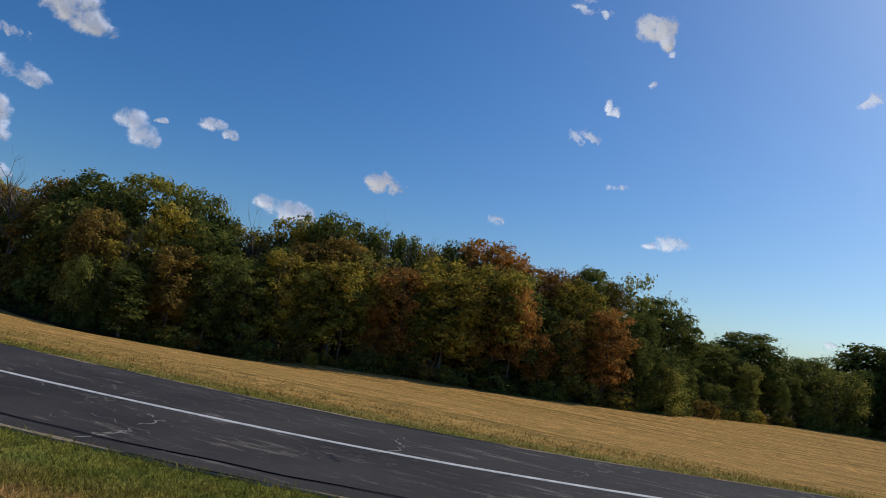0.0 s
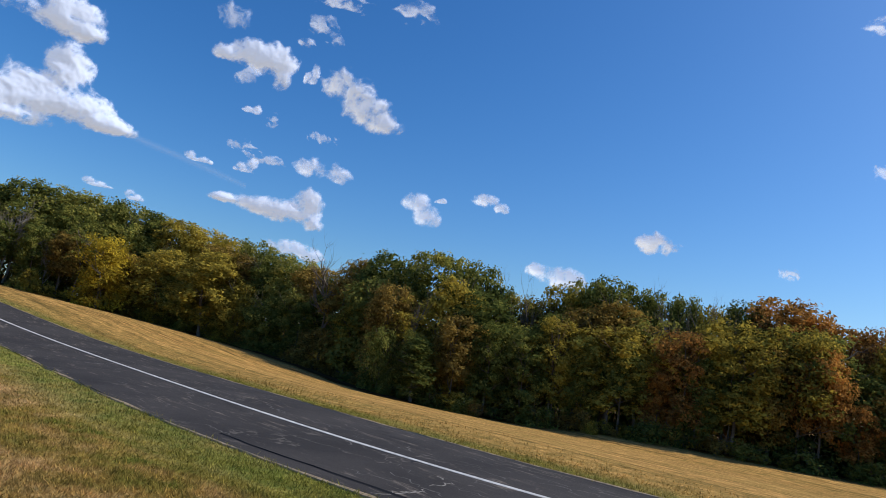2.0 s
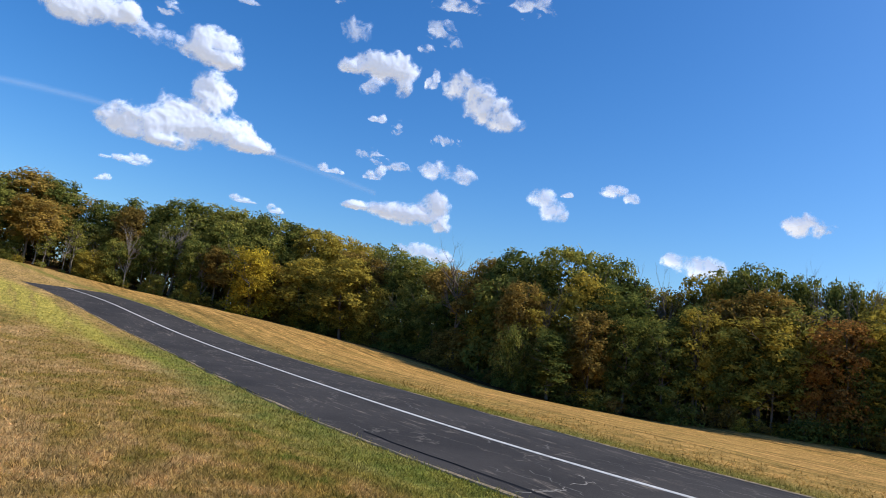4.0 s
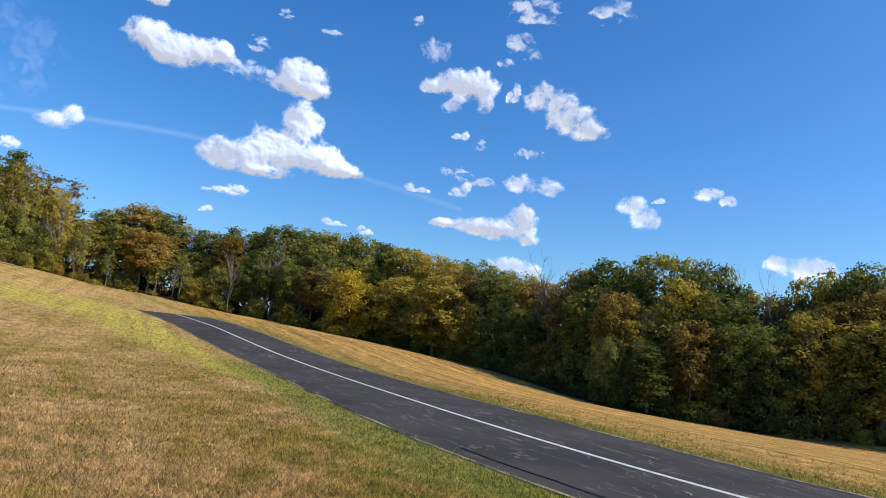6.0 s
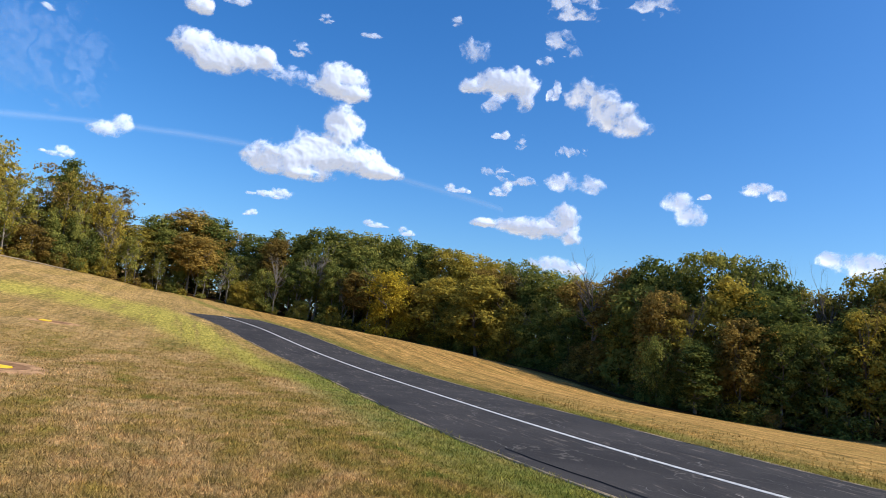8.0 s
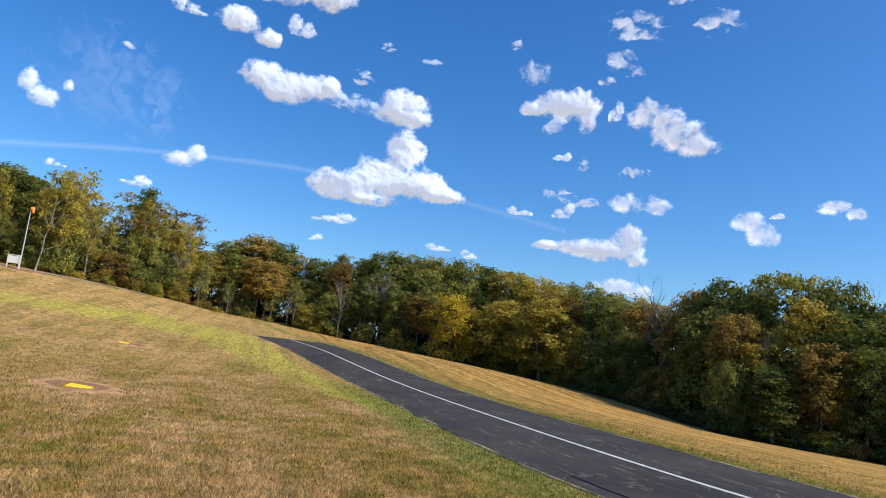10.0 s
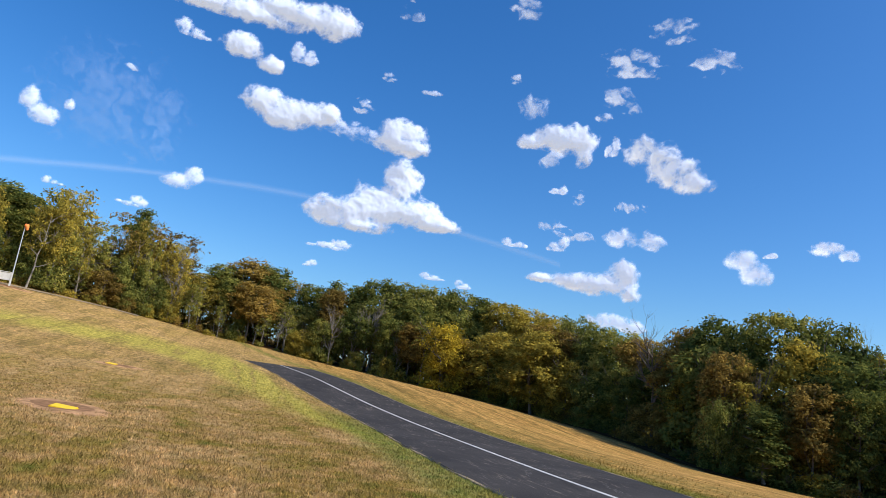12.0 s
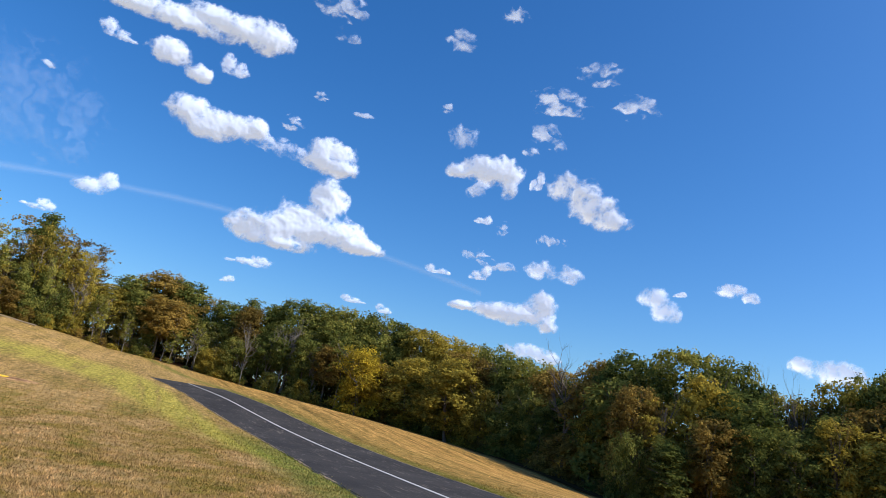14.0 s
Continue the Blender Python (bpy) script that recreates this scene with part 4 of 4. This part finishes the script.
def soil_patch(x, y, rx, ry, turn, seed):
    """A bare worn oval in the turf, its rim ragged."""
    verts, faces, rings, n = [], [], (0.0, 0.62, 0.8, 1.0), 40
    ca, sa_ = math.cos(turn), math.sin(turn)
    for r in rings[1:]:
        for k in range(n):
            a = 2 * math.pi * k / n
            q = r * (1 + 0.13 * noise.noise((math.cos(a) * 2 + seed, math.sin(a) * 2, 0)) + 0.14 * noise.noise((math.cos(a) * 7 + seed, math.sin(a) * 7, 0)))
            u, v = rx * q * math.cos(a), ry * q * math.sin(a)
            px, py = x + u * ca - v * sa_, y + u * sa_ + v * ca
            verts.append((px, py, turf_z(px, py) + (0.018 if r < 1 else -0.012)))
    faces.append(tuple(range(n)))
    for j in range(2):
        for k in range(n):
            faces.append((j * n + k, (j + 1) * n + k, (j + 1) * n + (k + 1) % n, j * n + (k + 1) % n))
    me = mesh_from("bare_patch", verts, faces, SOIL)
    me.materials.append(SOIL_DARK)
    me.polygons[0].material_index = 1
    return tagged(new("bare_patch", me), "oval patch of bare reddish brown soil worn in the grass", "bare soil", "worn patches", "structure")


def marker(x, y, turn, size):
    """A painted yellow slab bedded in the ground, tilted a little to the field's edge."""
    bm = bmesh.new()
    box_bm(bm, 0, 0, -0.1, 0.72 * size, 0.44 * size, 0.2, 0.012)
    ob = part("marker_slab", bm, YELLOW)
    ob.matrix_world = pose(x, y, turf_z(x, y) + 0.055, 0, 0, turn) @ pose(0, 0, 0, 9, 0, 0) @ pose(0, 0, 0, 0, 0, -27)
    return tagged(ob, "flat yellow painted slab bedded at a tilt in bare soil", "marker", "yellow stand markers")


soil_patch(-4.05, 19.7, 1.1, 2.5, 0.38, 1)
marker(-3.85, 18.9, 12, 0.8)
soil_patch(-6.1, 41.0, 1.5, 0.7, -0.25, 4)
marker(-6.55, 41.0, 9, 0.75)

# windsock on its mast beside a small white board
WX, WY = at_bearing(-16.7, 82.5)
WZ = ground_z(WX, WY)
windsock = tagged(new("windsock"), "limp orange windsock on a tall thin grey steel mast", "windsock")
windsock.matrix_world = pose(WX, WY, WZ)
wv, wf = [], []
tube(wv, wf, [(0, 0, 0), (0, 0, 3), (0, 0, 6.6)], [0.07, 0.06, 0.04], 8)
new("mast", mesh_from("mast", wv, wf, STEEL, True)).parent = windsock
wv, wf = [], []
tube(wv, wf, [(0, 0, 6.55), (0.1, 0, 6.5), (0.2, 0.0, 6.25), (0.25, 0.02, 5.95)], [0.16, 0.24, 0.2, 0.11], 10)
sock = new("sock", mesh_from("sock", wv, wf, ORANGE, True))
sock.parent = windsock
board = tagged(new("notice_stand"), "low white painted wooden stand at the windsock's foot", "stand")
board.matrix_world = pose(WX - 0.4, WY - 0.7, ground_z(WX - 0.4, WY - 0.7), 0, 0, 12) @ Matrix.Diagonal((0.7, 0.7, 0.8, 1))
for nm, args in (("post", (-0.75, 0, 0.85, 0.16, 0.16, 1.7)), ("post", (0.75, 0, 0.85, 0.16, 0.16, 1.7)), ("panel", (0, 0.02, 1.15, 1.36, 0.06, 0.95)), ("rail", (0, 0, 1.72, 1.75, 0.2, 0.08))):
    bm = bmesh.new()
    box_bm(bm, *args, 0.01)
    part(nm, bm, WHITE, board)
soil_patch(WX, WY - 0.6, 2.6, 1.4, 0.2, 9)

# the pale track that runs along the wood at the far end
pv, pf = [], []
for k in range(41):
    az = -34 + 26 * k / 40
    for off in (-1.9, -3.6):
        d = lerp(EDGE, az) + off + 0.25 * noise.noise((az * 0.7, off, 0))
        x, y = at_bearing(az, d)
        pv.append((x, y, ground_z(x, y) + 0.06))
    if k:
        o = 2 * (k - 1)
        pf.append((o, o + 1, o + 3, o + 2))
TRACK = plain("track_gravel", (0.31, 0.235, 0.155), 0.95, 0.25, 3)
tagged(new("track", mesh_from("track", pv, pf, TRACK)), "pale gravel track along the foot of the wood", "track", kind="structure")

# cracks and repairs in the asphalt
crack_rng = random.Random(3)


def crack(x0, y0, dx, dy, length, width, mat=None, what="pale wandering crack"):
    """A thin broken crack wandering over the asphalt."""
    verts, faces, x, y = [], [], x0, y0
    a = math.atan2(dy, dx)
    steps = max(4, int(length / 0.12))
    for i in range(steps + 1):
        w = width * crack_rng.uniform(0.3, 1.0) * (0.3 if i in (0, steps) else 1)
        nx_, ny_ = -math.sin(a) * w / 2, math.cos(a) * w / 2
        for sx in (1, -1):
            px, py = x + nx_ * sx, y + ny_ * sx
            verts.append((px, py, ground_z(px, py) + 0.0225 + 0.01 * (1 - abs(px - runway_x(py)) / HALF)))
        if i:
            o = 2 * (i - 1)
            faces.append((o, o + 1, o + 3, o + 2))
        a2 = a + crack_rng.gauss(0, 0.75)
        x, y = x + math.cos(a2) * length / steps, y + math.sin(a2) * length / steps
    ob = new("crack", mesh_from("crack", verts, faces, mat or CRACK))
    ob.parent = runway
    ob["label"] = what


TAR = plain("tar", (0.014, 0.013, 0.013), 0.8, 0.3, 6)
PALE_CRACK = plain("dusty_crack", (0.27, 0.245, 0.22), 0.9, 0.3, 9)
for args in [(5.5, 6.7, 1, 0.05, 1.5, 0.045), (5.7, 6.6, 1, 0.12, 0.9, 0.03), (6.75, 7.0, 1, 0.0, 0.8, 0.05), (7.45, 7.3, 0.4, 1, 0.5, 0.04), (10.4, 5.0, -1, -0.22, 2.5, 0.035), (10.9, 2.2, -1, -0.45, 1.0, 0.035), (6.3, 22.5, 1, 0.3, 1.6, 0.04)]:
    crack(*args, PALE_CRACK)
for args in [(7.75, 8.5, 1, -0.2, 0.5, 0.12), (7.5, 4.4, 1, 0.2, 0.6, 0.12), (8.6, 2.9, 1, -0.6, 1.3, 0.05), (7.9, 5.0, 1, -0.9, 1.6, 0.04), (7.3, 12.5, 0.15, 1, 3.5, 0.035), (9.0, 10.0, 0.1, 1, 4.0, 0.03), (9.6, 15.0, 0.02, 1, 3.0, 0.035)]:
    crack(*args, TAR, "black tar-filled crack")
# the dark joint of an old repair that follows the edge
joint = strip("edge_joint", lambda y: runway_x(y) - HALF + 0.42 + 0.09 * noise.noise((y * 0.9, 2.2, 0)), 0.011, 0.5, 10.5, 0.2, 0.0262, 0.004, TAR, 0.045)
joint.parent = runway
joint["label"] = "dark joint of an old asphalt repair"
for _ in range(46):
    y = 4 + 34 * crack_rng.random() ** 1.4
    x = runway_x(y) + crack_rng.choice((-1, 1)) * crack_rng.uniform(0.3, HALF - 0.3)
    crack(x, y, crack_rng.gauss(0, 0.25), 1, crack_rng.uniform(0.6, 2.6), crack_rng.uniform(0.012, 0.026) * (1 + y / 30))

# ---- blades of grass where the turf is near ----
blade_rng = np.random.default_rng(4)
COUNT = 680000
dist = 3.4 * (62 / 3.4) ** blade_rng.random(COUNT) * blade_rng.uniform(0.15, 1, COUNT) ** 0.12
bear = np.radians(np.where(blade_rng.random(COUNT) < 0.86, blade_rng.uniform(-27, 104, COUNT) + blade_rng.normal(0, 4, COUNT), blade_rng.uniform(-180, 180, COUNT)))
bx, by = dist * np.sin(bear), dist * np.cos(bear)
mid_x = np.interp(by, ROW_Y, ROW_X)
rag = blade_rng.normal(0, 0.06, COUNT)
bare = ((0.93 * (bx + 4.05) + 0.37 * (by - 19.7)) / 1.05) ** 2 + ((0.93 * (by - 19.7) - 0.37 * (bx + 4.05)) / 2.4) ** 2
clear = bare + blade_rng.normal(0, 0.16, COUNT) > 0.82
clear &= ((bx + 6.1) / 1.5) ** 2 + ((by - 41) / 0.75) ** 2 > 0.9
verge = (bx > mid_x + HALF + 0.05 + rag) & (by > -12) & (bx < mid_x + HALF + blade_rng.gamma(2, 0.8, COUNT))
thin_out = blade_rng.random(COUNT) > np.where(verge, np.clip((dist - 45) / 25, 0, 1), np.clip((dist - 26) / 40, 0, 1))
keep = ((bx < mid_x - HALF + rag) | (by > RUN_END) | verge) & clear & thin_out
bx, by, dist = bx[keep], by[keep], dist[keep]
bz = np.array([turf_z(a, b) for a, b in zip(bx, by)])
n_b = len(bx)
turn = blade_rng.uniform(0, 2 * np.pi, n_b)
hgt = blade_rng.gamma(4, 0.008, n_b) + 0.006
wid = 0.005 + 0.0006 * np.minimum(dist, 40)
lean_ = blade_rng.normal(0, 0.6, (2, n_b)) * hgt * 1.3
vs_ = np.empty((n_b, 3, 3))
vs_[:, 0] = np.stack([bx - np.cos(turn) * wid, by - np.sin(turn) * wid, bz - 0.01], 1)
vs_[:, 1] = np.stack([bx + np.cos(turn) * wid, by + np.sin(turn) * wid, bz - 0.01], 1)
vs_[:, 2] = np.stack([bx + lean_[0], by + lean_[1], bz + hgt], 1)
grass_mesh = mesh_from("grass", vs_.reshape(-1, 3).tolist(), np.arange(n_b * 3).reshape(-1, 3).tolist(), BLADE)
grass_mesh.attributes.new("off", "FLOAT", "POINT").data.foreach_set("value", np.repeat(bx - np.interp(by, ROW_Y, ROW_X), 3))
tagged(new("grass", grass_mesh), "short mown grass blades, dry straw and green mixed", "grass", kind="stuff")
